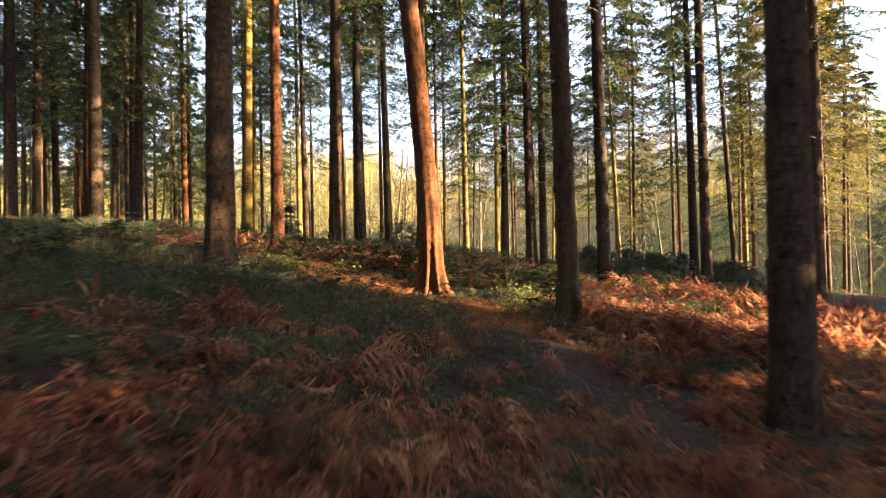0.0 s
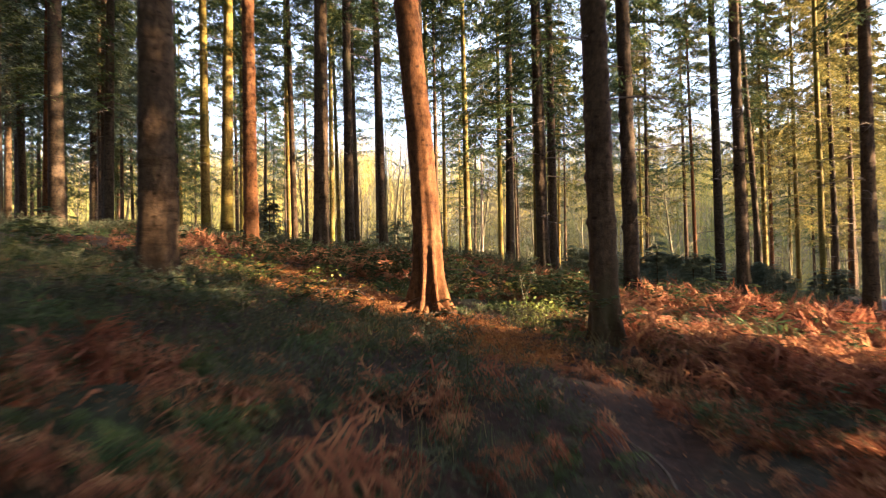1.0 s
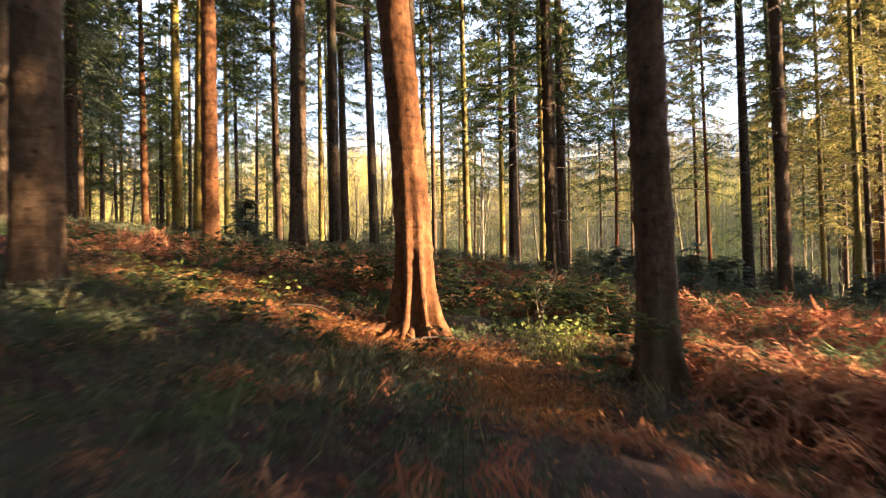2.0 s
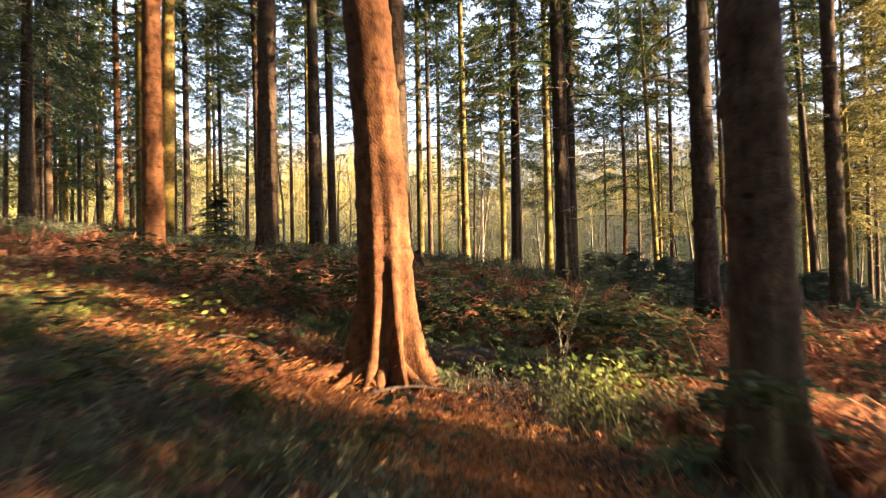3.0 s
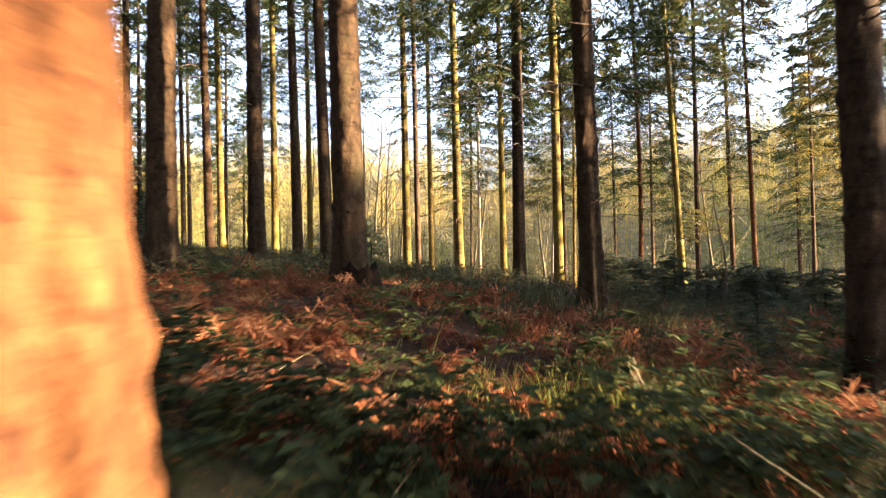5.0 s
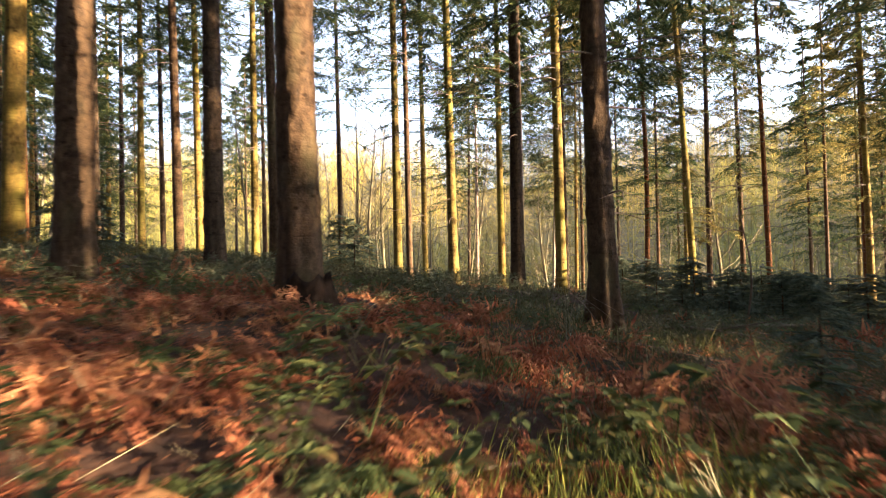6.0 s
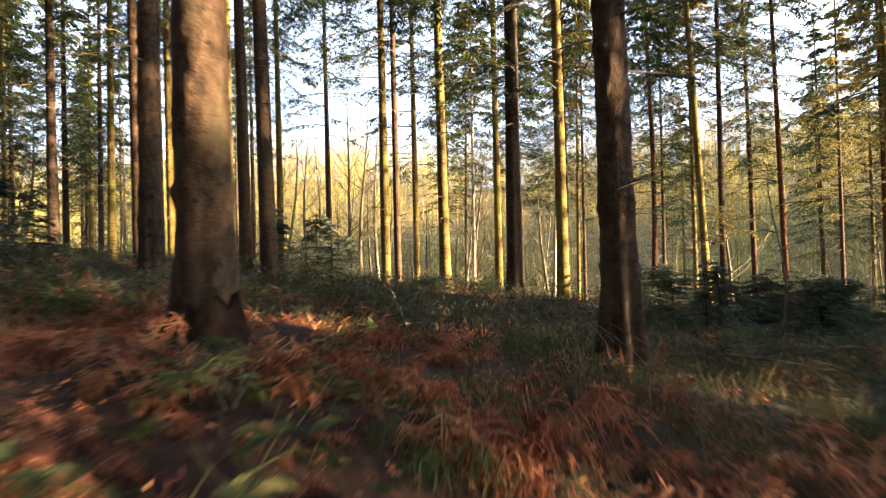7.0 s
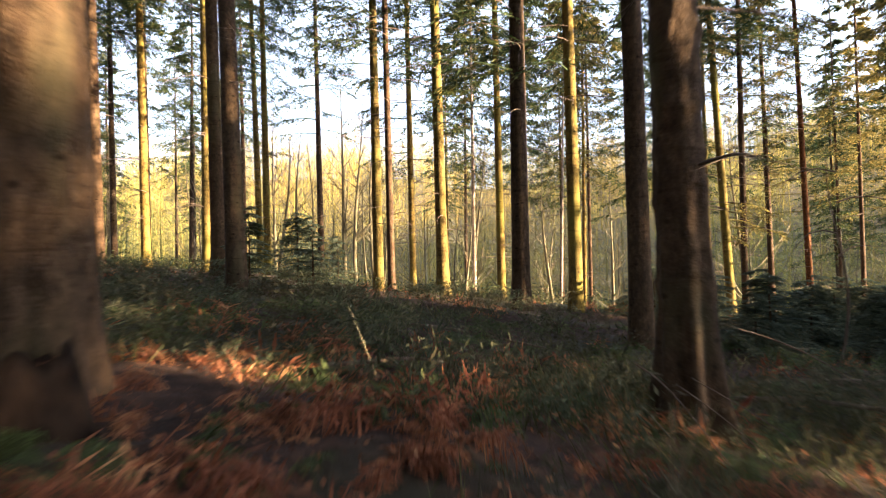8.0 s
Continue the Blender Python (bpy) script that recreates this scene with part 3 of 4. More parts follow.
for k in range(8):
    spruce(*sunward(19.7 + k * 0.75, deep.uniform(20, 27)), deep.uniform(0.25, 0.4), DENSE, None, sides=8, label="unseen full spruce, boughs to the ground, added to block the low sun", group="edge of the wood")
for k in range(20):
    spruce(*sunward(-16 + k * 1.15, deep.uniform(28, 40)), deep.uniform(0.25, 0.4), DENSE, None, sides=8, label="unseen full spruce, boughs to the ground, added to block the low sun", group="edge of the wood")
# unseen crowns raised above the rays that light the lower trunks
spruce(*sunward(17.2, 24), 0.24, COARSE, None, sides=8, height=24, lift=6.4, narrow=0.6)
for k in range(6):
    spruce(*sunward(34.0 + k * 1.6, deep.uniform(28, 44)), 0.3, COARSE, None, sides=8, height=26, lift=6.5)
for q, s in ((7.0, 12), (7.3, 15), (7.5, 18.5), (7.1, 21.5), (6.2, 11), (5.2, 13)):
    spruce(*sunward(q, s), 0.3, DENSE, None, sides=8, narrow=0.62, label="unseen full spruce, boughs to the ground, added to block the low sun", group="edge of the wood")
# unseen high crowns and low tops leave a gap of sun between them
for q, s in ((8.6, 17), (8.9, 18.5), (9.25, 16.5), (9.1, 20), (8.75, 21.5), (9.4, 22), (8.4, 19.5)):
    x, y = sunward(q, s)
    spruce(x, y, 0.22, COARSE, None, sides=8, height=22, narrow=0.3, lift=0.176 * s + 3.7 - 5.4 - ground_z(x, y))
for q, s in ((8.55, 11), (9.15, 12.5), (8.75, 14), (9.25, 15.5), (8.35, 15.5), (9.2, 18)):
    x, y = sunward(q, s)
    spruce(x, y, 0.22, DENSE, None, sides=8, height=0.176 * s + 2.4 - ground_z(x, y), narrow=0.36, lift=0.176 * s + 3.2 - 17 - ground_z(x, y), label="unseen full spruce, boughs to the ground, added to block the low sun", group="edge of the wood")
for q, s in ((14.75, 20.5), (14.95, 22), (15.2, 23), (15.4, 20.5), (15.65, 21.5)):
    x, y = sunward(q, s)
    spruce(x, y, 0.2, DENSE, None, sides=8, height=8, narrow=0.33, lift=0.176 * s + 3.5 - 17 - ground_z(x, y), label="unseen full spruce, boughs to the ground, added to block the low sun", group="edge of the wood")
for k in range(9):
    x, y = sunward(15.8 + 0.24 * k, 20 + 1.6 * (k % 3))
    spruce(x, y, 0.2, DENSE, None, sides=8, height=8, narrow=0.42, lift=0.176 * (20 + 1.6 * (k % 3)) + 3.6 - 17 - ground_z(x, y), label="unseen full spruce, boughs to the ground, added to block the low sun", group="edge of the wood")
for q, s in ((16.2, 23), (15.95, 21), (16.5, 19), (16.9, 22), (17.6, 20), (18.4, 23), (17.1, 25)):
    spruce(*sunward(q, s), 0.2, DENSE, None, sides=8, height=9, narrow=0.6, lift=-7.6, label="unseen full spruce, boughs to the ground, added to block the low sun", group="edge of the wood")
# unseen lifted crowns, added to shade the path but not the bank
for q, s in ((11.45, 14), (11.55, 16), (11.6, 18), (11.7, 20.5)):
    x, y = sunward(q, s)
    spruce(x, y, 0.2, DENSE, None, sides=8, height=21, lift=0.176 * s + 1.4 - ground_z(x, y), narrow=0.13)
spruce(*sunward(17.2, 29), 0.24, COARSE, None, sides=8, height=25, lift=7.4)
for q, s in ((13.9, 27), (15.1, 30)):
    spruce(*sunward(q, s), 0.26, DENSE, None, sides=8, height=24, lift=8.4, narrow=0.3)
for q in (24.6, 25.8, 26.8, 27.8, 28.7, 29.6):
    spruce(*sunward(q, 25.5), 0.2, DENSE, None, sides=8, height=10, narrow=0.75, lift=-6.9, label="unseen full spruce, boughs to the ground, added to block the low sun", group="edge of the wood")
for q, s in ((12.4, 22), (12.55, 24), (12.4, 26), (12.55, 28.5), (12.45, 31)):
    spruce(*sunward(q, s), 0.26, DENSE, None, sides=8, height=24, lift=7.5, narrow=0.27)
for q, s, lift in ((9.7, 26, 9.9), (11.9, 29, 10.1), (9.7, 31, 10.9), (12.0, 33, 10.8)):
    spruce(*sunward(q, s), 0.26, DENSE, None, sides=8, height=27, lift=lift, narrow=0.46)
# unseen trunk added to leave just one edge of a passed tree lit
spruce(*sunward(9.53, 6.5), 0.3, HIGH, None, (0.0, 0.0), sides=12)
for q, s in ((14.75, 19), (14.9, 21.5), (15.1, 24), (17.7, 20), (18.0, 22), (18.3, 21), (18.6, 23.5), (17.85, 24.5), (16.62, 19.5), (16.75, 23)):
    x, y = sunward(q, s)
    spruce(x, y, 0.2, DENSE, None, sides=8, height=8, narrow=0.33, lift=0.176 * s + 3.6 - 17 - ground_z(x, y), label="unseen full spruce, boughs to the ground, added to block the low sun", group="edge of the wood")
# more unseen crowns added to trim the sunlit strips on the ground
for q, s, base, slim in ((13.55, 22, 2.44, 0.2), (10.0, 18, 1.75, 0.11), (10.25, 20.5, 1.75, 0.11), (14.25, 20.5, 2.4, 0.12)):
    x, y = sunward(q, s)
    spruce(x, y, 0.2, DENSE, None, sides=8, height=24, narrow=slim, lift=0.176 * s + base - 0.7 - ground_z(x, y))
for s in (21, 24, 27):
    spruce(*sunward(17.52, s), 0.26, DENSE, None, sides=8, narrow=0.13, label="unseen full spruce, boughs to the ground, added to block the low sun", group="edge of the wood")
# unseen trees added behind the camera and up the slope to block sky light
for k in range(70):
    a, s = deep.uniform(2.75, 5.0), deep.uniform(6, 38)
    spruce(-2 + s * math.cos(a), 1 + s * math.sin(a), deep.uniform(0.25, 0.4), DENSE if s > 14 else COARSE, None, sides=8)


# more unseen crowns added over the camera's start to darken the ground there
for x, y in ((6.2, 5.6), (-5.6, 5.2), (-2.2, -2.5), (2.4, -2.0), (-5.2, -1.5), (5.4, -2.2)):
    spruce(x, y, 0.34, COARSE, None, sides=8, narrow=1.15)


# unseen trees added on the left slope to cut the sky light from there
for k in range(34):
    y = deep.uniform(3, 26)
    spruce(-0.75 * y - 3.5 - deep.uniform(0, 10), y, deep.uniform(0.25, 0.4), DENSE if k % 2 else MIDDLE, None, sides=8)


# ---- undergrowth ----
def frond(r, length, pairs, curl, broad, wild=0.12):
    """A fern frond along +x, arching, with paired leaflets that shorten towards its tip."""
    s = np.linspace(0, 1, 6)
    lift = length * (0.9 * s - curl * s * s)
    stem_pts = np.stack([length * (s - 0.25 * s * s * curl), 0 * s, lift], -1)
    t = np.repeat(np.linspace(0.22, 0.98, pairs), 2)
    at = np.stack([np.interp(t, s, stem_pts[:, k]) for k in range(3)], -1)
    sign = np.tile([1.0, -1.0], pairs)
    way = unit(np.stack([0.45 + r.normal(0, wild, len(t)), sign * 1.0, r.normal(-0.22, 0.15 + wild, len(t))], -1))
    side = unit(np.cross(way, np.array([0.15, 0, 1.0]) + r.normal(0, 0.3, (len(t), 3))))
    size = broad * length * np.sin(np.pi * (0.25 + 0.75 * t)) ** 0.8 * r.uniform(0.7, 1.2, len(t)) + 0.02
    v1, f1 = blades(at, way, side, size, size * 0.17)
    a = stem_pts
    w = np.array([0, 0.006, 0])
    v2 = np.concatenate([a - w, a + w])
    n = len(a)
    f2 = np.stack([np.arange(n - 1), np.arange(1, n), np.arange(1, n) + n, np.arange(n - 1) + n], -1)
    return joined([(v1, f1), (v2, f2)])


def fine_frond(r, length, pairs, curl, broad, wild=0.12, lobes=3):
    """The same frond with every leaflet cut into small lobes, for the plants beside the camera's way."""
    s = np.linspace(0, 1, 6)
    stem_pts = np.stack([length * (s - 0.25 * s * s * curl), 0 * s, length * (0.9 * s - curl * s * s)], -1)
    t = np.repeat(np.linspace(0.2, 0.98, pairs), 2)
    at = np.stack([np.interp(t, s, stem_pts[:, k]) for k in range(3)], -1)
    sign = np.tile([1.0, -1.0], pairs)
    way = unit(np.stack([0.45 + r.normal(0, wild, len(t)), sign * 1.0, r.normal(-0.25, 0.15 + wild, len(t))], -1))
    side = unit(np.cross(way, np.array([0.15, 0, 1.0]) + r.normal(0, 0.35, (len(t), 3))))
    size = broad * length * np.sin(np.pi * (0.25 + 0.75 * t)) ** 0.8 * r.uniform(0.7, 1.2, len(t)) + 0.02
    pieces = []
    sag = np.array([0, 0, -1.0]) * size[:, None]
    # the rib of each leaflet, bent down in two lengths
    knee = at + way * (size * 0.55)[:, None] + sag * 0.10
    tip = at + way * size[:, None] + sag * 0.42
    thin = side * (size * 0.028 + 0.0015)[:, None]
    v = np.stack([at - thin, at + thin, knee + thin, knee - thin, tip + thin * 0.3, tip - thin * 0.3], 1).reshape(-1, 3)
    base = np.arange(len(at))[:, None] * 6
    pieces.append((v, np.concatenate([base + np.array([0, 1, 2, 3]), base + np.array([3, 2, 4, 5])])))
    for k in range(lobes):
        u = 0.1 + 0.8 * k / lobes
        p = at + way * (size * u)[:, None] + sag * (0.42 * u * u)
        turn = np.where(np.arange(len(at)) % 4 < 2, 1.0, -1.0) * (1 if k % 2 else -1)
        lobe = unit(way * 0.7 + side * turn[:, None] + r.normal(0, 0.3, p.shape))
        flat = unit(np.cross(lobe, np.cross(way, side) + r.normal(0, 0.3, p.shape)))
        pieces.append(blades(p, lobe, flat, size * (0.42 - 0.24 * u), size * 0.07))
    w = np.array([0, 0.004, 0])
    n = len(stem_pts)
    pieces.append((np.concatenate([stem_pts - w, stem_pts + w]), np.stack([np.arange(n - 1), np.arange(1, n), np.arange(1, n) + n, np.arange(n - 1) + n], -1)))
    return joined(pieces)


def clump(seed, fronds, length, pairs, curl, broad, upright, wild=0.12, shape=frond):
    r = np.random.default_rng(seed)
    out = []
    for k in range(fronds):
        v, f = shape(r, length * r.uniform(0.6, 1.2), pairs, r.uniform(*curl), broad, wild)
        a, tilt = r.uniform(0, 6.28), r.uniform(*upright)
        v = np.stack([v[:, 0] * math.cos(tilt) - v[:, 2] * math.sin(tilt), v[:, 1], v[:, 0] * math.sin(tilt) + v[:, 2] * math.cos(tilt)], -1)
        roll = r.normal(0, 0.5)
        v = np.stack([v[:, 0], v[:, 1] * math.cos(roll) - 0.3 * v[:, 2] * math.sin(roll), v[:, 1] * math.sin(roll) + v[:, 2]], -1)
        c, s = math.cos(a), math.sin(a)
        out.append((np.stack([v[:, 0] * c - v[:, 1] * s, v[:, 0] * s + v[:, 1] * c, v[:, 2]], -1), f))
    return joined(out)


def leafy(seed, count, spread, tall, leaf, uneven=1.4, tilt=0.4):
    """A low heap of single broad leaves on unseen stems."""
    r = np.random.default_rng(seed)
    p = np.stack([r.normal(0, spread, count), r.normal(0, spread, count), tall * r.random(count) ** 0.7], -1)
    way = unit(np.stack([r.normal(0, 1, count), r.normal(0, 1, count), r.normal(-0.1 + 0.4 * (tilt > 0.5), tilt, count)], -1))
    side = unit(np.cross(way, unit(np.array([0, 0, 1.0]) + r.normal(0, tilt, (count, 3)))))
    size = leaf * r.uniform(0.5, uneven, count)
    return blades(p, way, side, size, size * 0.55)


def bramble_cane(seed):
    """An arching bramble: leaves of three folded leaflets along a few thin canes."""
    r = np.random.default_rng(seed)
    pieces, u = [], np.linspace(0, 1, 6)
    for _ in range(4):
        a, reach, tall = r.uniform(0, 6.28), r.uniform(0.25, 0.5), r.uniform(0.18, 0.38)
        cane = np.stack([np.cos(a) * reach * u, np.sin(a) * reach * u, tall * np.sin(np.pi * (0.1 + 0.75 * u)) * 1.1 - 0.05], -1)
        pieces.append(tube(cane, 0.002 - 0.001 * u, 3))
        for t in r.uniform(0.15, 1.0, 8):
            p = np.array([np.interp(t, u, cane[:, k]) for k in range(3)])
            turn, size = r.uniform(0, 6.28), r.uniform(0.042, 0.078)
            for k in (-1, 0, 1):
                b = turn + k * 1.15
                way = unit(np.array([math.cos(b), math.sin(b), r.normal(0.05, 0.25)]))
                across = unit(np.cross(way, np.array([0, 0, 1.0])))
                up = np.cross(across, way)
                q = p + unit(np.array([math.cos(turn), math.sin(turn), 0.3])) * 0.03 + np.array([0, 0, 0.015])
                big = size * (1.0 if k == 0 else 0.8)
                tip = q + way * big - up * big * 0.1
                for e in (-1, 1):
                    w = across * e * big * 0.34 + up * big * 0.1
                    pieces.append((np.stack([q, q + way * big * 0.28 + w, q + way * big * 0.66 + w * 0.85, tip]), np.array([[0, 1, 2, 3]])))
    return joined(pieces)


def plume(seed):
    """A low soft plant of many narrow leaves along a few arching stems."""
    r = np.random.default_rng(seed)
    n = 117
    a = np.repeat(r.uniform(0, 6.28, 9), 13)
    t = np.tile(np.linspace(0.1, 1, 13), 9)
    reach = np.repeat(r.uniform(0.16, 0.42, 9), 13)
    p = np.stack([np.cos(a) * reach * t, np.sin(a) * reach * t, 0.42 * t * (1.25 - 0.7 * t)], -1) + r.normal(0, 0.014, (n, 3))
    way = unit(np.stack([np.cos(a), np.sin(a), 0.3 + 0 * a], -1) + r.normal(0, 0.7, (n, 3)))
    side = unit(np.cross(way, unit(r.normal(0, 0.5, (n, 3)) + np.array([0, 0, 1.0]))))
    size = r.uniform(0.028, 0.07, n)
    return blades(p, way, side, size, size * 0.2)


def grassy(seed, count, spread, tall, width=0.012, slack=0.55):
    r = np.random.default_rng(seed)
    p = np.stack([r.normal(0, spread, count), r.normal(0, spread, count), np.zeros(count)], -1)
    way = unit(np.stack([r.normal(0, slack, count), r.normal(0, slack, count), np.ones(count)], -1))
    side = unit(np.cross(way, r.normal(0, 1, (count, 3))))
    return blades(p, way, side, tall * r.uniform(0.4, 1.2, count), np.full(count, width))


def shreds(seed):
    """A handful of narrow broken strips, lying and leaning every way."""
    r = np.random.default_rng(seed)
    n = 60
    p = np.stack([r.normal(0, 0.15, n), r.normal(0, 0.15, n), 0.012 * r.random(n)], -1)
    way = unit(np.stack([r.normal(0, 1, n), r.normal(0, 1, n), np.abs(r.normal(0, 0.45, n))], -1))
    side = unit(np.cross(way, unit(r.normal(0, 1, (n, 3)))))
    return blades(p, way, side, r.uniform(0.03, 0.1, n), r.uniform(0.003, 0.008, n))


def scatter(name, templates, xy, scale, material, label, category, seed, sink=0.0):
    """One bed of undergrowth: templates set over the ground at the places xy."""
    r = np.random.default_rng(seed)
    clear = np.ones(len(xy), bool)
    for fx, fy, d in FEET:
        clear &= np.hypot(xy[:, 0] - fx, xy[:, 1] - fy + 0.15) > 0.13 + 0.8 * d
    xy, scale = xy[clear], scale[clear]
    z = land(xy[:, 0], xy[:, 1]) - sink
    pick = r.integers(len(templates), size=len(xy))
    vs, fs, n = [], [], 0
    for k, (v, f) in enumerate(templates):
        w = np.where(pick == k)[0]
        if not len(w):
            continue
        a, sc = r.uniform(0, 6.28, len(w)), scale[w] * r.uniform(0.7, 1.25, len(w))
        c, s = np.cos(a)[:, None] * sc[:, None], np.sin(a)[:, None] * sc[:, None]
        X = v[None, :, 0] * c - v[None, :, 1] * s + xy[w, 0][:, None]
        Y = v[None, :, 0] * s + v[None, :, 1] * c + xy[w, 1][:, None]
        Z = v[None, :, 2] * sc[:, None] + z[w][:, None]
        vs.append(np.stack([X, Y, Z], -1).reshape(-1, 3))
        fs.append((f[None] + (np.arange(len(w)) * len(v))[:, None, None] + n).reshape(-1, 4))
        n += len(w) * len(v)
    ob = new(name, mesh_of(name, np.concatenate(vs), np.concatenate(fs), material))
    return tagged(ob, label, category, kind="stuff")


def patches(x, y, size, seed):
    """Soft random patches between 0 and 1."""
    r = np.random.default_rng(seed)
    v = np.zeros(np.shape(x))
    for k in range(7):
        a, p = r.uniform(0, 6.28), r.uniform(0, 6.28)
        v = v + np.sin((x * math.cos(a) + y * math.sin(a)) * 6.28 / size * r.uniform(0.6, 1.6) + p)
    return 1 / (1 + np.exp(-v * 1.1))


def places(count, seed, x0, x1, y0, y1):
    r = np.random.default_rng(seed)
    return np.stack([r.uniform(x0, x1, count), r.uniform(y0, y1, count)], -1)


def kept(xy, chance, seed):
    return xy[np.random.default_rng(seed).random(len(xy)) < chance]


dead = [clump(70 + k, 4, 0.68, 16, (0.8, 2.0), 0.22, (-0.3, 0.3), 0.45) for k in range(7)]
fine_dead = [clump(170 + k, 5, 0.8, 15, (1.0, 2.1), 0.25, (-0.35, 0.3), 0.28, fine_frond) for k in range(7)]
fine_green = [clump(180 + k, 4, 0.5, 11, (0.8, 1.3), 0.26, (-0.1, 0.3), 0.15, fine_frond) for k in range(4)]
green = [clump(80 + k, 5, 0.55, 12, (0.8, 1.3), 0.26, (-0.1, 0.3)) for k in range(4)]
brambles = [bramble_cane(90 + k) for k in range(6)]
shrubs = [leafy(190 + k, 36, 0.28, 0.30, 0.052) for k in range(4)]
feathery = [plume(290 + k) for k in range(5)]
tufts = [grassy(95 + k, 26, 0.14, 0.32, 0.008) for k in range(4)]
fallen = [leafy(99 + k, 26, 0.3, 0.02, 0.03, 1.4, 0.45) for k in range(3)]


def off_path(xy):
    d = path_distance(xy[:, 0], xy[:, 1])
    return smooth(0.38, 0.85, d)


def tallness(xy):
    """Undergrowth grows knee-high right of the path and stays low under the camera's way."""
    x, y = xy[:, 0], xy[:, 1]
    low = 0.8 + 0.5 * smooth(1.6, 3.2, x) * smooth(8, 9.5, y) * (1 - smooth(15, 18, y)) + 0.12 * (1 - smooth(5, 7, y))
    return low * (1 - 0.22 * np.exp(-((x - 0.6) / 0.9) ** 2)) * (0.55 + 0.75 * patches(x, y, 1.3, 19))


# dead bracken: the red-brown foreground, the bright bank to the right, thinner patches farther on
xy = places(6200, 1, -8, 10, 0.4, 21)
x, y = xy[:, 0], xy[:, 1]
want = 0.95 * (1 - smooth(4.6, 7.6, y - 0.35 * x)) + 1.0 * smooth(1.2, 2.2, x - 0.9 * smooth(11, 12.5, y)) * smooth(7.0, 8.6, y + 0.3 * x - 1.0) * (1 - smooth(13.2, 15, y)) + 0.1 * smooth(12, 13, y) + (0.3 * smooth(12.4, 13.2, y) * (1 - smooth(14.6, 15.4, y)) + 0.55 * smooth(13.6, 14.6, y) * (1 - smooth(17.8, 19.5, y))) * (1 - 0.8 * smooth(1.3, 2.4, x) * smooth(14, 15.2, y)) + 0.05 + 0.75 * smooth(1.9, 2.8, x) * smooth(3.5, 5, y) * (1 - smooth(7.2, 8.8, y))
want = want + 0.2 * np.exp(-((x + 1.6) ** 2 / 5 + (y - 13.2) ** 2 / 1.2))
edge = smooth(-8, -6, x) * (1 - smooth(7.5, 10, x))
xy = kept(xy, edge * want * off_path(xy) * (0.55 + 0.7 * patches(x, y, 3.0, 5)) * (1 - np.exp(-((x + 0.4) ** 2 + (y - 16.75) ** 2) / 0.14)), 2)
close = (xy[:, 0] > -2.2 - 0.7 * (xy[:, 1] > 11)) & (xy[:, 0] < 5.0) & (xy[:, 1] < 18)
scatter("dead_bracken", fine_dead, xy[close], tallness(xy[close]), BRACKEN, "dense red-brown dead bracken fronds covering the slope", "bracken", 3)
scatter("dead_bracken", dead, xy[~close], tallness(xy[~close]), BRACKEN, "red-brown dead bracken farther up and down the slope", "bracken", 3)
xy = places(1700, 11, -22, 18, 18, 40)
xy = kept(xy, 0.30 * patches(xy[:, 0], xy[:, 1], 6, 6), 4)
scatter("dead_bracken", dead, xy, np.full(len(xy), 0.75), BRACKEN, "thin patches of dead bracken between the trees", "bracken", 5)
# green ferns and low plants
xy = places(3300, 21, -12, 9, 3.2, 24)
x, y = xy[:, 0], xy[:, 1]
want = 1.0 * smooth(3.6, 5.4, y - 0.3 * x) * (1 - smooth(1.2, 2.2, x)) * (1 - 0.6 * smooth(10, 13, y)) + 0.7 * np.exp(-((x - 1.0) ** 2 / 4 + (y - 13) ** 2 / 2.2)) + 0.7 * np.exp(-((x + 1.9) ** 2 / 5 + (y - 12.9) ** 2 / 1.6)) + 0.34 * smooth(14.5, 16.5, y) + 0.12
xy = kept(xy, want * off_path(xy) * (0.3 + patches(x, y, 2.5, 7)), 8)
close = (xy[:, 0] > -2.8) & (xy[:, 0] < 3.6) & (xy[:, 1] < 18)
scatter("green_ferns", fine_green, xy[close], 0.8 * tallness(xy[close]), FERN, "low green ferns mixed among the bracken", "fern", 9)
scatter("green_ferns", green, xy[~close], 0.8 * tallness(xy[~close]), FERN, "low green ferns farther off under the trees", "fern", 9)
xy = places(5200, 31, -7, 7, 6, 22)
x, y = xy[:, 0], xy[:, 1]
want = 0.5 * np.exp(-((x - 1.0) ** 2 / 4.5 + (y - 12.6) ** 2 / 1.8)) + 0.2 * np.exp(-((x + 1.9) ** 2 / 3 + (y - 13.1) ** 2 / 1.0)) + 0.03 * smooth(12, 13.5, y) * (1 - smooth(14.5, 15.5, y)) + 0.03 * smooth(6, 8, y) * (1 - smooth(14, 15, y))
xy = kept(xy, want * off_path(xy) * (0.3 + patches(x, y, 2.0, 9)), 10)
scatter("brambles", brambles, xy, 0.75 + 0.75 * patches(xy[:, 0], xy[:, 1], 1.1, 29), BRAMBLE, "low brambles with green and reddish leaves", "bramble", 11)
# dark low growth on the slope behind
xy = places(7000, 41, -34, 20, 16, 52)
far_off = xy[:, 1] > 27
xy = kept(xy, 0.7 * smooth(17.0, 19.5, xy[:, 1] - 0.2 * xy[:, 0]) * far_off * (0.4 + patches(xy[:, 0], xy[:, 1], 5, 12)), 12)
scatter("low_shrubs", shrubs, xy, np.full(len(xy), 1.2), BRAMBLE, "dark green low shrubs farther off under the trees", "shrub", 13)
xy = places(4000, 42, -11, 9, 16, 27.5)
x, y = xy[:, 0], xy[:, 1]
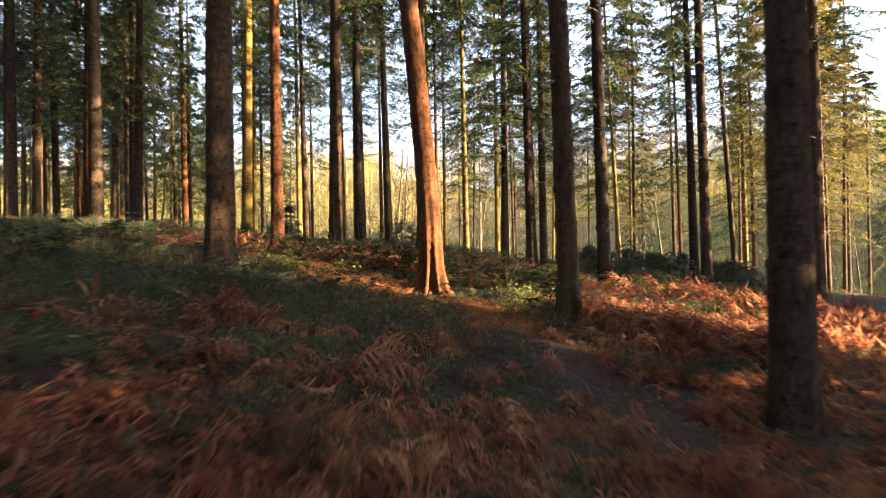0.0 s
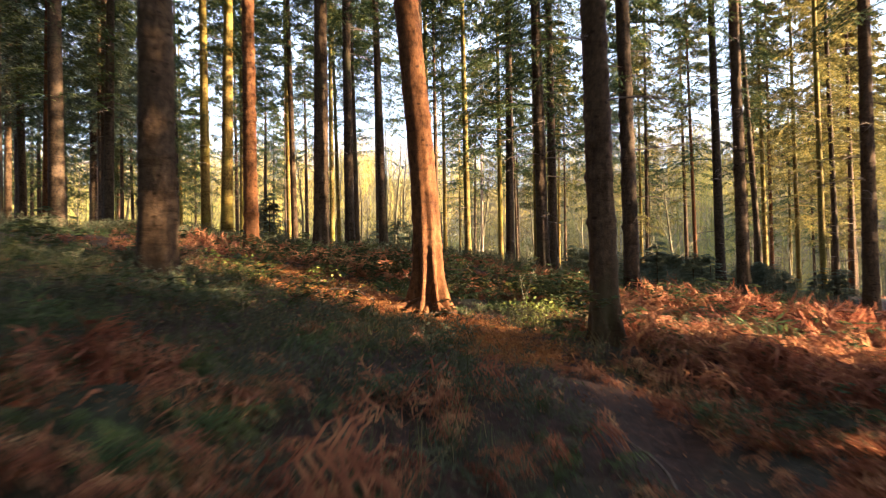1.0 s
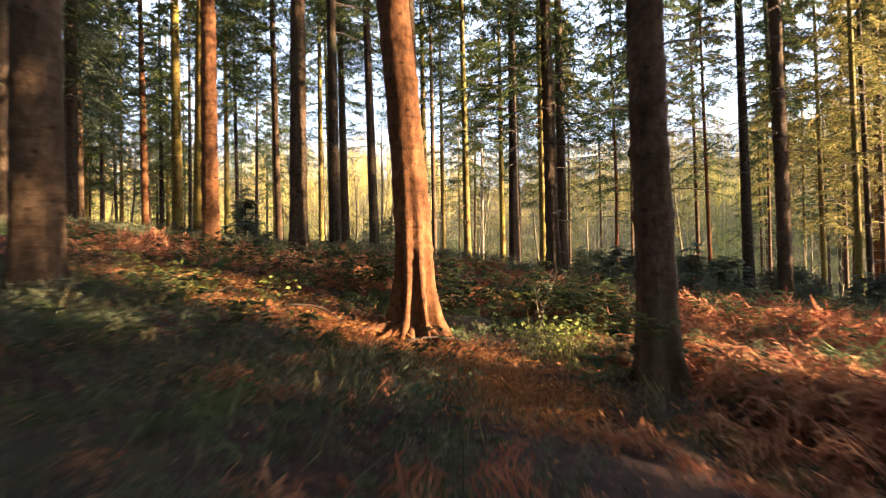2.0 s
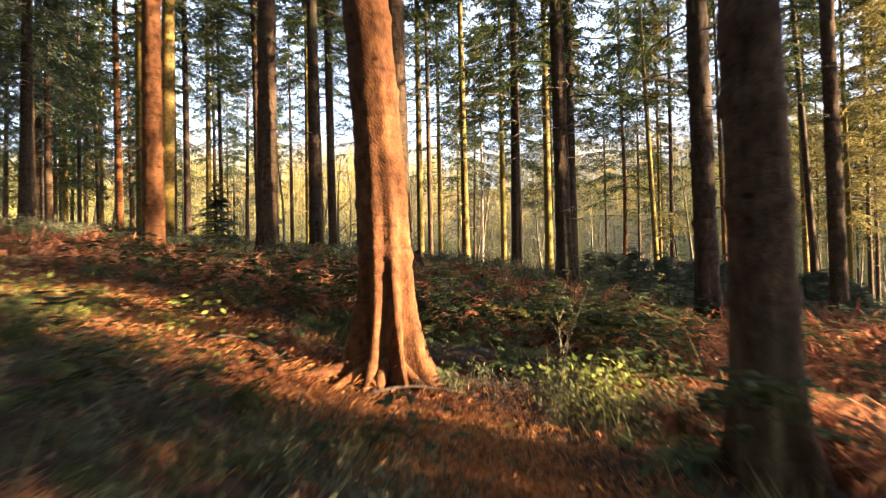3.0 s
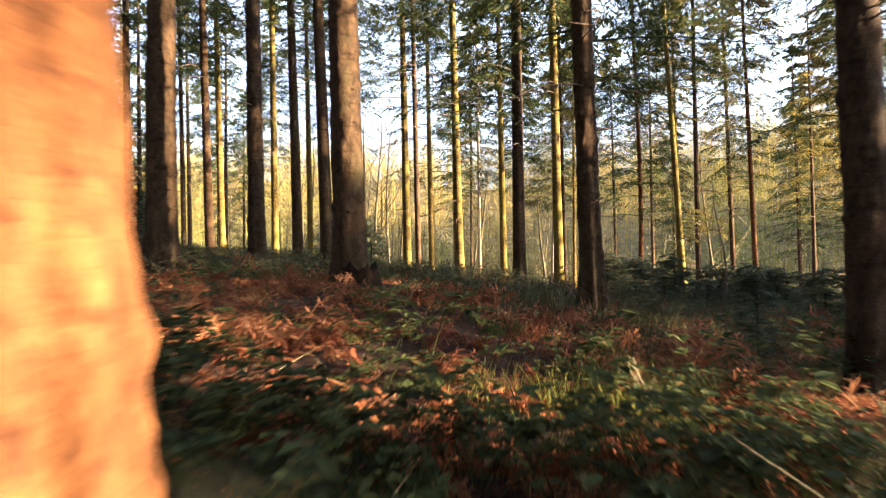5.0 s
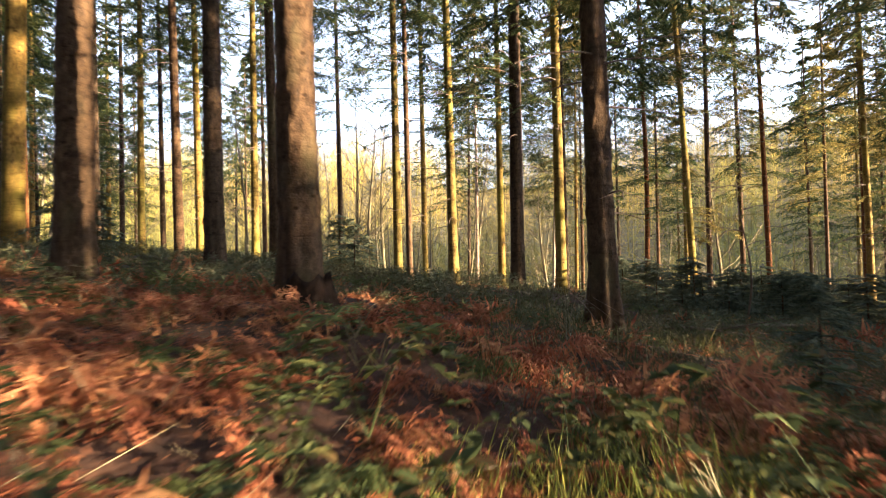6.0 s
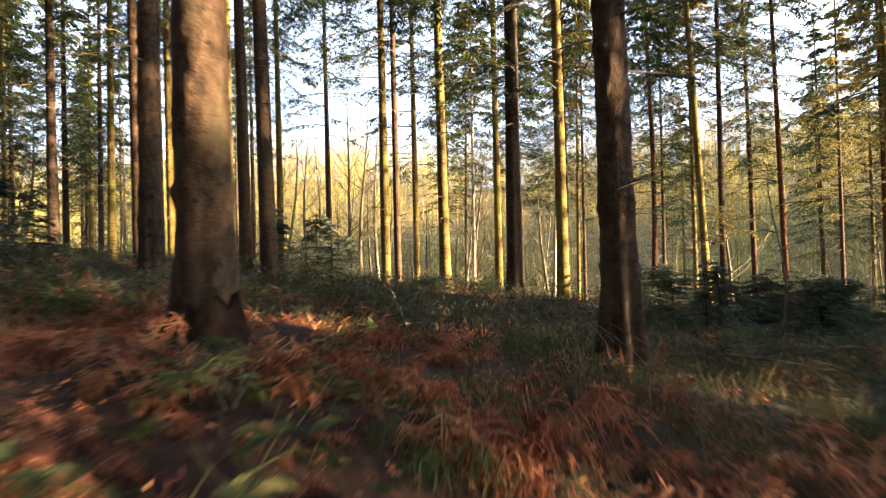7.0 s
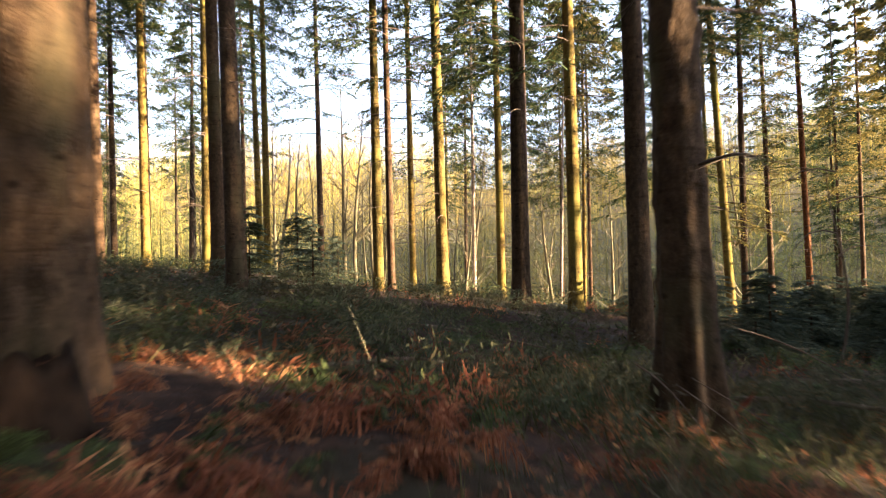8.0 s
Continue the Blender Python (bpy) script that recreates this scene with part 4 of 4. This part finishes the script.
xy = kept(xy, smooth(16.9, 19.6, y + 0.2 * np.abs(x)) * (0.25 + 0.75 * patches(x, y, 3, 12)) * (1 - 0.6 * smooth(1.5, 3.5, x)), 12)
scatter("low_shrubs", feathery, xy, 0.55 + 0.75 * patches(xy[:, 0], xy[:, 1], 1.7, 15), LOWGREEN, "dense dark green feathery low growth under the trees", "shrub", 43)
xy = places(3400, 44, -7.5, 5.5, 1.2, 11.0)
x, y = xy[:, 0], xy[:, 1]
xy = kept(xy, (0.25 + 0.75 * smooth(2.5, 5.0, y - 0.2 * x)) * (1 - 0.6 * smooth(1.8, 2.6, x)) * off_path(xy) * (0.45 + 0.6 * patches(x, y, 2.0, 45)), 46)
scatter("low_plants", feathery, xy, 0.45 + 0.55 * patches(xy[:, 0], xy[:, 1], 0.9, 47), LOWGREEN, "dull green low plants growing close between the bracken", "plants", 48)
xy = places(2600, 49, 0.6, 8.0, 14.4, 21.0)
x, y = xy[:, 0], xy[:, 1]
xy = kept(xy, smooth(0.8, 2.2, x) * smooth(14.4, 15.6, y) * (0.25 + 0.75 * patches(x, y, 1.6, 50)), 51)
scatter("low_plants", feathery, xy, 0.3 + 0.4 * patches(xy[:, 0], xy[:, 1], 0.9, 52), LOWGREEN, "olive-green moss and low plants on the bank", "plants", 53)
# grass
xy = places(9000, 51, -9, 9, 1.5, 24)
x, y = xy[:, 0], xy[:, 1]
xy = kept(xy, (0.05 + 0.5 * smooth(1.0, 2.4, x) * smooth(13.8, 15, y) * (1 - smooth(19.5, 21.5, y)) + 0.36 * smooth(5.5, 8, y) * (1 - smooth(10, 12, y)) * (1 - smooth(1, 3, x))) * off_path(xy) * (0.3 + patches(x, y, 2.2, 13)), 14)
scatter("grass_tufts", tufts, xy, np.full(len(xy), 0.9), SEDGE, "dull dry grass tufts between the ferns", "grass", 15)
xy = np.concatenate([np.random.default_rng(53).normal((1.2, 10.8), (0.26, 0.2), (15, 2)), np.random.default_rng(54).normal((-2.4, 11.0), (0.5, 0.2), (14, 2))])
scatter("grass_tufts", [grassy(195, 30, 0.12, 0.24, 0.012)] + [leafy(196 + k, 76, 0.13, 0.32, 0.042, 1.5, 0.45) for k in range(3)], xy, np.full(len(xy), 1.0), GREEN_SUNLIT, "bright green leaves and grass beside the path, coloured as in sun", "grass", 55)
xy = np.random.default_rng(55).normal((1.35, 14.25), (0.4, 0.22), (34, 2))
scatter("grass_tufts", [grassy(198 + k, 38, 0.13, 0.2, 0.006) for k in range(3)], xy, np.full(len(xy), 1.0), GREEN_SUNLIT, "short green grass at the edge of the bracken, coloured as in sun", "grass", 56)
# broken bracken trodden along the path
strip = np.random.default_rng(63)
along = 1.3 + strip.random(420) * (len(PATH) - 2.4)
knee = along.astype(int)
ends = np.array(PATH)
xy = ends[knee] + (ends[knee + 1] - ends[knee]) * (along - knee)[:, None] + strip.normal(0, 0.38, (420, 2))
scatter("bracken_litter", dead, xy, np.full(len(xy), 0.3), BRACKEN, "broken bracken and leaf litter trodden along the path", "litter", 64, 0.02)
along = strip.random(620) * 3.2 + 1.6
knee = along.astype(int)
xy = ends[knee] + (ends[knee + 1] - ends[knee]) * (along - knee)[:, None] + strip.normal(0, 0.42, (620, 2))
scatter("shredded_litter", [shreds(66 + k) for k in range(4)], xy, np.full(len(xy), 1.0), STRAW, "pale shredded bracken and needles trodden into the path", "litter", 65, -0.005)
# dry stalks standing out of the bracken
xy = places(420, 71, -5, 6, 1.5, 19)
xy = kept(xy, off_path(xy) * 0.9, 72)
scatter("dry_stalks", [grassy(73 + k, 3, 0.1, 0.5, 0.0032, 1.1) for k in range(4)], xy, np.full(len(xy), 1.0), TWIG, "thin pale dry stalks standing in the bracken", "stalks", 74)
# leaf litter
xy = places(1700, 61, -5, 6, 2, 19)
scatter("leaf_litter", fallen, xy, np.full(len(xy), 1.0), LITTER, "fallen brown leaves lying on the soil", "leaves", 17, -0.012)


# ---- small spruces ----
SMALL = [crown_mesh(110 + k, 0.14, 2.0, 1.05, 0.16, 24, 0.09, 1.2, 1.35, NEEDLES_DARK) for k in range(3)]


def sapling(x, y, size, k, broad=1.0):
    tree = new("young_spruce")
    tree.location = (x, y, ground_z(x, y) - 0.02)
    tree.scale = (size * broad, size * broad, size)
    tagged(tree, "young dark green spruce with boughs down to the ground", "young spruce", "young spruces under the tall trees")
    s = np.linspace(0, 1, 5)
    v, f = tube(np.stack([0.02 * np.sin(s * 4), 0 * s, 2.0 * s], -1), 0.03 * (1 - s) + 0.004, 7)
    part("trunk", mesh_of("trunk", v, f, BARK, True), tree)
    ob = part("crown", SMALL[k % 3], tree)
    ob.rotation_euler = (0, 0, k * 2.1)


thicket = np.random.default_rng(31)
for k in range(64):
    sapling(thicket.uniform(4.8, 13.0), thicket.uniform(22.0, 28.5), thicket.uniform(0.36, 0.56), k, 1.45)
sapling(-1.8, 28.0, 0.75, 1)
sapling(-2.3, 26.4, 0.75, 0)
sapling(-1.3, 27.0, 0.7, 2)
sapling(-1.2, 29.3, 0.6, 2)
sapling(-5.4, 22.4, 0.85, 0)
sapling(-6.2, 24.8, 0.7, 1)
sapling(3.9, 17.0, 0.55, 2)
sapling(4.4, 15.6, 0.6, 0)


# ---- bare trees of the valley and the far hill ----
def bare_tree(seed, height, limbs, sides=4):
    """A leafless tree: a crooked trunk, rising limbs and fine twigs."""
    r = np.random.default_rng(seed)
    s = np.linspace(0, 1, 6)
    trunk = np.stack([0.25 * np.sin(s * 4 + r.uniform(0, 6)), 0.25 * np.sin(s * 3 + r.uniform(0, 6)), s * height], -1)
    stem = tube(trunk, 0.011 * height * (1 - s) + 0.012, sides)
    fine_parts = []
    for k in range(limbs):
        t = r.uniform(0.25, 0.95)
        p = np.array([np.interp(t, s, trunk[:, j]) for j in range(3)])
        a, l = r.uniform(0, 6.28), height * r.uniform(0.12, 0.34) * (1.15 - t)
        u = np.linspace(0, 1, 4)
        limb = p + np.stack([np.cos(a) * u * l, np.sin(a) * u * l, l * (0.5 * u + 0.7 * u * u)], -1)
        fine_parts.append(tube(limb, 0.0035 * height * (1 - u) * (1.1 - t) + 0.006, 3))
        for m in range(3):
            q = limb[r.integers(1, 4)]
            tip = q + np.array([math.cos(a + r.normal(0, 1)), math.sin(a + r.normal(0, 1)), r.uniform(0.3, 1.4)]) * l * 0.45
            fine_parts.append(tube(np.stack([q, tip]), [0.011, 0.004], 3))
    return stem, joined(fine_parts)


BARE = []
for k in range(4):
    stem, fine_limbs = bare_tree(200 + k, 9.0, 26, 6)
    BARE.append((mesh_of("trunk", *stem, BARE_WOOD_SHADED, True), mesh_of("crown", *fine_limbs, BARE_WOOD_SHADED)))
copse = np.random.default_rng(77)
for k in range(120):
    y = copse.uniform(44, 84)
    x = y * copse.uniform(-0.55, 0.75)
    tree = new("bare_tree")
    tree.location = (x, y, ground_z(x, y) - 0.05)
    tree.rotation_euler = (0, 0, copse.uniform(0, 6.28))
    size = copse.uniform(0.7, 1.25)
    tree.scale = (size, size, size)
    tagged(tree, "leafless pale-stemmed tree in the valley", "tree", "bare trees of the valley")
    part("trunk", BARE[k % 4][0], tree)
    part("crown", BARE[k % 4][1], tree, "leafless crown of fine twigs")

def far_tree(seed, height):
    """A leafless tree seen from afar: a thin stem and a rounded spread of twigs."""
    r = np.random.default_rng(seed)
    s = np.linspace(0, 1, 4)
    stem = tube(np.stack([0.3 * np.sin(s * 3 + seed), 0 * s, s * height], -1), 0.010 * height * (1 - s) + 0.02, 3)
    n = 190
    t = r.uniform(0.12, 0.97, n)
    a = r.uniform(0, 6.28, n)
    reach = 2.4 * np.sin(np.pi * np.clip(t, 0.25, 1)) ** 0.6 * r.uniform(0, 1, n)
    p = np.stack([np.cos(a) * reach, np.sin(a) * reach, t * height], -1)
    way = unit(np.stack([np.cos(a), np.sin(a), r.uniform(-0.1, 1.5, n)], -1) + r.normal(0, 0.45, (n, 3)))
    return joined([stem, blades(p, way, unit(np.cross(way, r.normal(0, 1, (n, 3)))), r.uniform(0.7, 1.9, n), r.uniform(0.025, 0.07, n))])


far_forms = [far_tree(230 + k, 8 + k * 0.9) for k in range(6)]
hill = np.random.default_rng(78)
yy = 70 + 150 * hill.random(2900) ** 0.8
xy = np.stack([yy * hill.uniform(-0.8, 0.85, 2900), yy], -1)
scatter("far_woods", far_forms, xy, np.full(len(xy), 1.0), FAR_TWIG_SUN, "leafless woods on the far hillside, their tops in evening sun", "woods", 79, 0.1)


# ---- the foot of the leaning tree ----
rooting = np.random.default_rng(91)
for turn, reach, thick in ((3.75, 0.95, 0.062), (4.2, 0.62, 0.072), (4.75, 0.5, 0.075), (5.35, 0.6, 0.07), (0.2, 0.4, 0.065), (1.4, 0.4, 0.06), (2.8, 0.6, 0.065)):
    u = np.linspace(0, 1, 9)
    out = 0.08 + reach * u
    swing = turn + 0.16 * np.sin(u * 3.6 + turn * 2)
    base = land(LEAN_X + out * np.cos(swing), LEAN_Y + out * np.sin(swing)) - leaning.location.z
    rise = base + 0.17 * (1 - u) ** 2.2 + 0.008 - 0.08 * u ** 3
    v, f = tube(np.stack([out * np.cos(swing), out * np.sin(swing), rise], -1), thick * (1.0 - 0.78 * u) * (1 + 0.15 * np.sin(u * 9 + turn)) + rooting.normal(0, 0.003, 9), 9)
    part("root", mesh_of("root", v, f, BARK_RED, True), leaning)


# ---- old stump and fallen wood ----
def stump(x, y, radius, height, seed):
    r = np.random.default_rng(seed)
    sides, rings = 22, 7
    th = np.linspace(0, 2 * np.pi, sides, endpoint=False)
    top = height * (0.9 + 0.28 * np.sin(3 * th + seed) * np.sin(2 * th) + r.normal(0, 0.2, sides))
    v = []
    for k in range(rings):
        u = k / (rings - 1)
        rad = radius * (1.35 - 0.5 * u) * (1 + 0.12 * np.sin(5 * th + seed) + r.normal(0, 0.02, sides))
        v.append(np.stack([rad * np.cos(th), rad * np.sin(th), -0.1 + (top + 0.1) * u], -1))
    for u in (0.75, 0.4):
        v.append(np.stack([radius * 0.8 * u * np.cos(th), radius * 0.8 * u * np.sin(th), top * (0.25 + 0.5 * (u - 0.4))], -1))
    n = len(v)
    i, j = np.meshgrid(np.arange(n - 1), np.arange(sides), indexing="ij")
    k = (j + 1) % sides
    f = np.stack([i * sides + j, i * sides + k, (i + 1) * sides + k, (i + 1) * sides + j], -1).reshape(-1, 4)
    ob = new("tree_stump", mesh_of("tree_stump", np.concatenate(v), f, ROTTEN, True))
    ob.location = (x, y, ground_z(x, y))
    tagged(ob, "low dark rotten stump with a ragged hollow top", "stump")


stump(-0.36, 17.1, 0.21, 0.25, 1)
stump(1.85, 20.2, 0.18, 0.15, 2)


def fallen_branch(x, y, turn, length, arch, thick, seed, label, ends=(0.0, 0.0)):
    """A crooked dead branch lying on the undergrowth, with a side fork."""
    r = np.random.default_rng(seed)
    u = np.linspace(0, 1, 10)
    px, py = (u - 0.5) * length, 0.12 * length * np.sin(u * 4 + seed)
    wx, wy = x + px * math.cos(turn) - py * math.sin(turn), y + px * math.sin(turn) + py * math.cos(turn)
    wz = land(wx, wy) + 0.05 + arch * np.sin(np.pi * u) + ends[0] * (1 - u) + ends[1] * u
    base = np.array([x, y, ground_z(x, y)])
    main = np.stack([wx, wy, wz], -1) - base
    ob = new("fallen_branch")
    ob.location = base
    tagged(ob, label, "branch", "fallen branches on the forest floor")
    stem = part("stem", mesh_of("stem", *tube(main, thick * (1 - 0.8 * u), 7), DEAD_WOOD, True), ob)
    for k in (4, 7):
        tip = main[k] + np.array([r.normal(0, 0.3), r.normal(0, 0.3), r.uniform(0.05, 0.25)]) * length * 0.4
        mid = (main[k] + tip) / 2 + r.normal(0, 0.02, 3)
        part("twig", mesh_of("twig", *tube(np.stack([main[k], mid, tip]), [thick * 0.4, thick * 0.3, 0.002], 5), DEAD_WOOD, True), stem)


fallen_branch(2.95, 18.1, -0.12, 0.7, 0.06, 0.005, 1, "thin broken branch caught against a trunk", (0.62, 0.3))
fallen_branch(2.5, 17.7, -0.5, 0.6, 0.02, 0.003, 12, "thin pale stick leaning on the bank beside a trunk", (0.42, 0.1))
fallen_branch(2.3, 17.5, -0.5, 0.5, 0.02, 0.003, 13, "thin pale stick leaning on the bank beside a trunk", (0.4, 0.1))
fallen_branch(2.2, 17.75, -0.75, 0.6, 0.1, 0.005, 2, "thin dead branch leaning on the bank beside a trunk", (0.4, -0.03))
fallen_branch(2.55, 17.2, -0.5, 1.3, 0.12, 0.008, 11, "pale bent branch lying on the slope")
fallen_branch(4.2, 19.5, -0.4, 2.4, 0.1, 0.025, 3, "dead branch lying on the slope")
fallen_branch(0.9, 19.6, 0.5, 1.5, 0.08, 0.018, 4, "dead branch lying in low growth")
fallen_branch(1.75, 21.3, -0.5, 2.0, 0.1, 0.02, 5, "dark dead branch lying in low growth")
fallen_branch(-1.2, 11.0, -0.5, 0.8, 0.03, 0.014, 6, "short pale stick lying on the path")
fallen_branch(0.1, 10.6, 0.3, 0.7, 0.03, 0.012, 7, "short pale stick lying on the path")
fallen_branch(0.9, 14.3, 0.9, 0.8, 0.06, 0.005, 8, "thin dead branch lying in bracken")
fallen_branch(5.6, 21.0, 0.2, 2.6, 0.08, 0.04, 9, "dead branch lying on the slope")
fallen_branch(1.2, 6.3, 1.7, 0.9, 0.05, 0.014, 10, "thin dead branch lying beside the path")


def fern_plant(x, y, size, seed, label):
    """One fern: broad green fronds that arch out from a crown."""
    ob = new("fern")
    ob.location = (x, y, ground_z(x, y) - 0.01)
    tagged(ob, label, "fern", "single ferns")
    r = np.random.default_rng(seed)
    for k in range(7):
        v, f = frond(r, size * r.uniform(0.75, 1.15), 13, r.uniform(0.7, 1.25), 0.3, 0.08)
        leaf = part("frond", mesh_of("frond", v, f, FERN), ob)
        leaf.rotation_euler = (r.normal(0, 0.15), r.normal(0, 0.12), k * 0.9 + r.normal(0, 0.2))


for k, (x, y, size) in enumerate(((0.0, 16.1, 0.5), (0.6, 16.4, 0.42), (-1.55, 14.1, 0.5), (-0.95, 15.2, 0.45), (0.95, 12.1, 0.42), (1.55, 11.5, 0.4), (-1.9, 12.6, 0.45), (0.35, 12.7, 0.4), (2.2, 14.6, 0.45), (-2.6, 11.9, 0.4), (0.7, 11.5, 0.38), (1.9, 12.7, 0.45))):
    fern_plant(x, y, size, 500 + k, "green fern with arching fronds among bracken" if y > 13.5 else "green fern with arching fronds among brambles")


def dry_shrub(x, y, height, stems, seed):
    """A leafless little shrub of upright crooked stems."""
    r = np.random.default_rng(seed)
    ob = new("dry_shrub")
    ob.location = (x, y, ground_z(x, y))
    tagged(ob, "small leafless shrub with pale crooked stems", "shrub", "dry shrubs")
    for k in range(stems):
        u = np.linspace(0, 1, 6)
        a, l = r.uniform(0, 6.28), height * r.uniform(0.6, 1.1)
        main = np.stack([np.cos(a) * 0.3 * l * u * u, np.sin(a) * 0.3 * l * u * u, l * u], -1) + np.cumsum(r.normal(0, 0.012, (6, 3)), 0)
        pieces = [tube(main, 0.0042 * (1 - u) + 0.0012, 5)]
        for m in (2, 3, 4):
            tip = main[m] + np.array([r.normal(0, 0.5), r.normal(0, 0.5), 0.7]) * l * 0.25
            pieces.append(tube(np.stack([main[m], tip]), [0.003, 0.001], 4))
        part("stem", mesh_of("stem", *joined(pieces), TWIG), ob)


for k, (x, y, h) in enumerate(((1.15, 11.3, 0.75), (0.2, 15.9, 0.32), (1.8, 16.9, 0.5), (2.6, 13.0, 0.6), (1.7, 13.6, 0.45))):
    dry_shrub(x, y, h, 4, 300 + k)
# the leafless sapling in front of the young spruces
v = np.linspace(0, 1, 9)
bent = new("dead_sapling")
bent.location = (6.22, 23.33, ground_z(6.22, 23.33))
tagged(bent, "thin dead sapling with a few bent side branches", "sapling")
part("stem", mesh_of("stem", *tube(np.stack([0.12 * np.sin(v * 5), 0 * v, 2.7 * v], -1), 0.022 * (1 - 0.7 * v), 7), DEAD_WOOD, True), bent)
for h, reach, fall in ((2.5, -1.0, 0.25), (2.1, 1.2, 0.05), (1.7, -0.8, 0.3), (1.4, 0.7, -0.1)):
    u = np.linspace(0, 1, 6)
    part("side_branch", mesh_of("side_branch", *tube(np.stack([reach * u, 0.1 * np.sin(u * 3), h - fall * u * u * 2 + 0.1 * np.sin(u * 4)], -1), 0.012 * (1 - 0.85 * u), 5), DEAD_WOOD, True), bent)
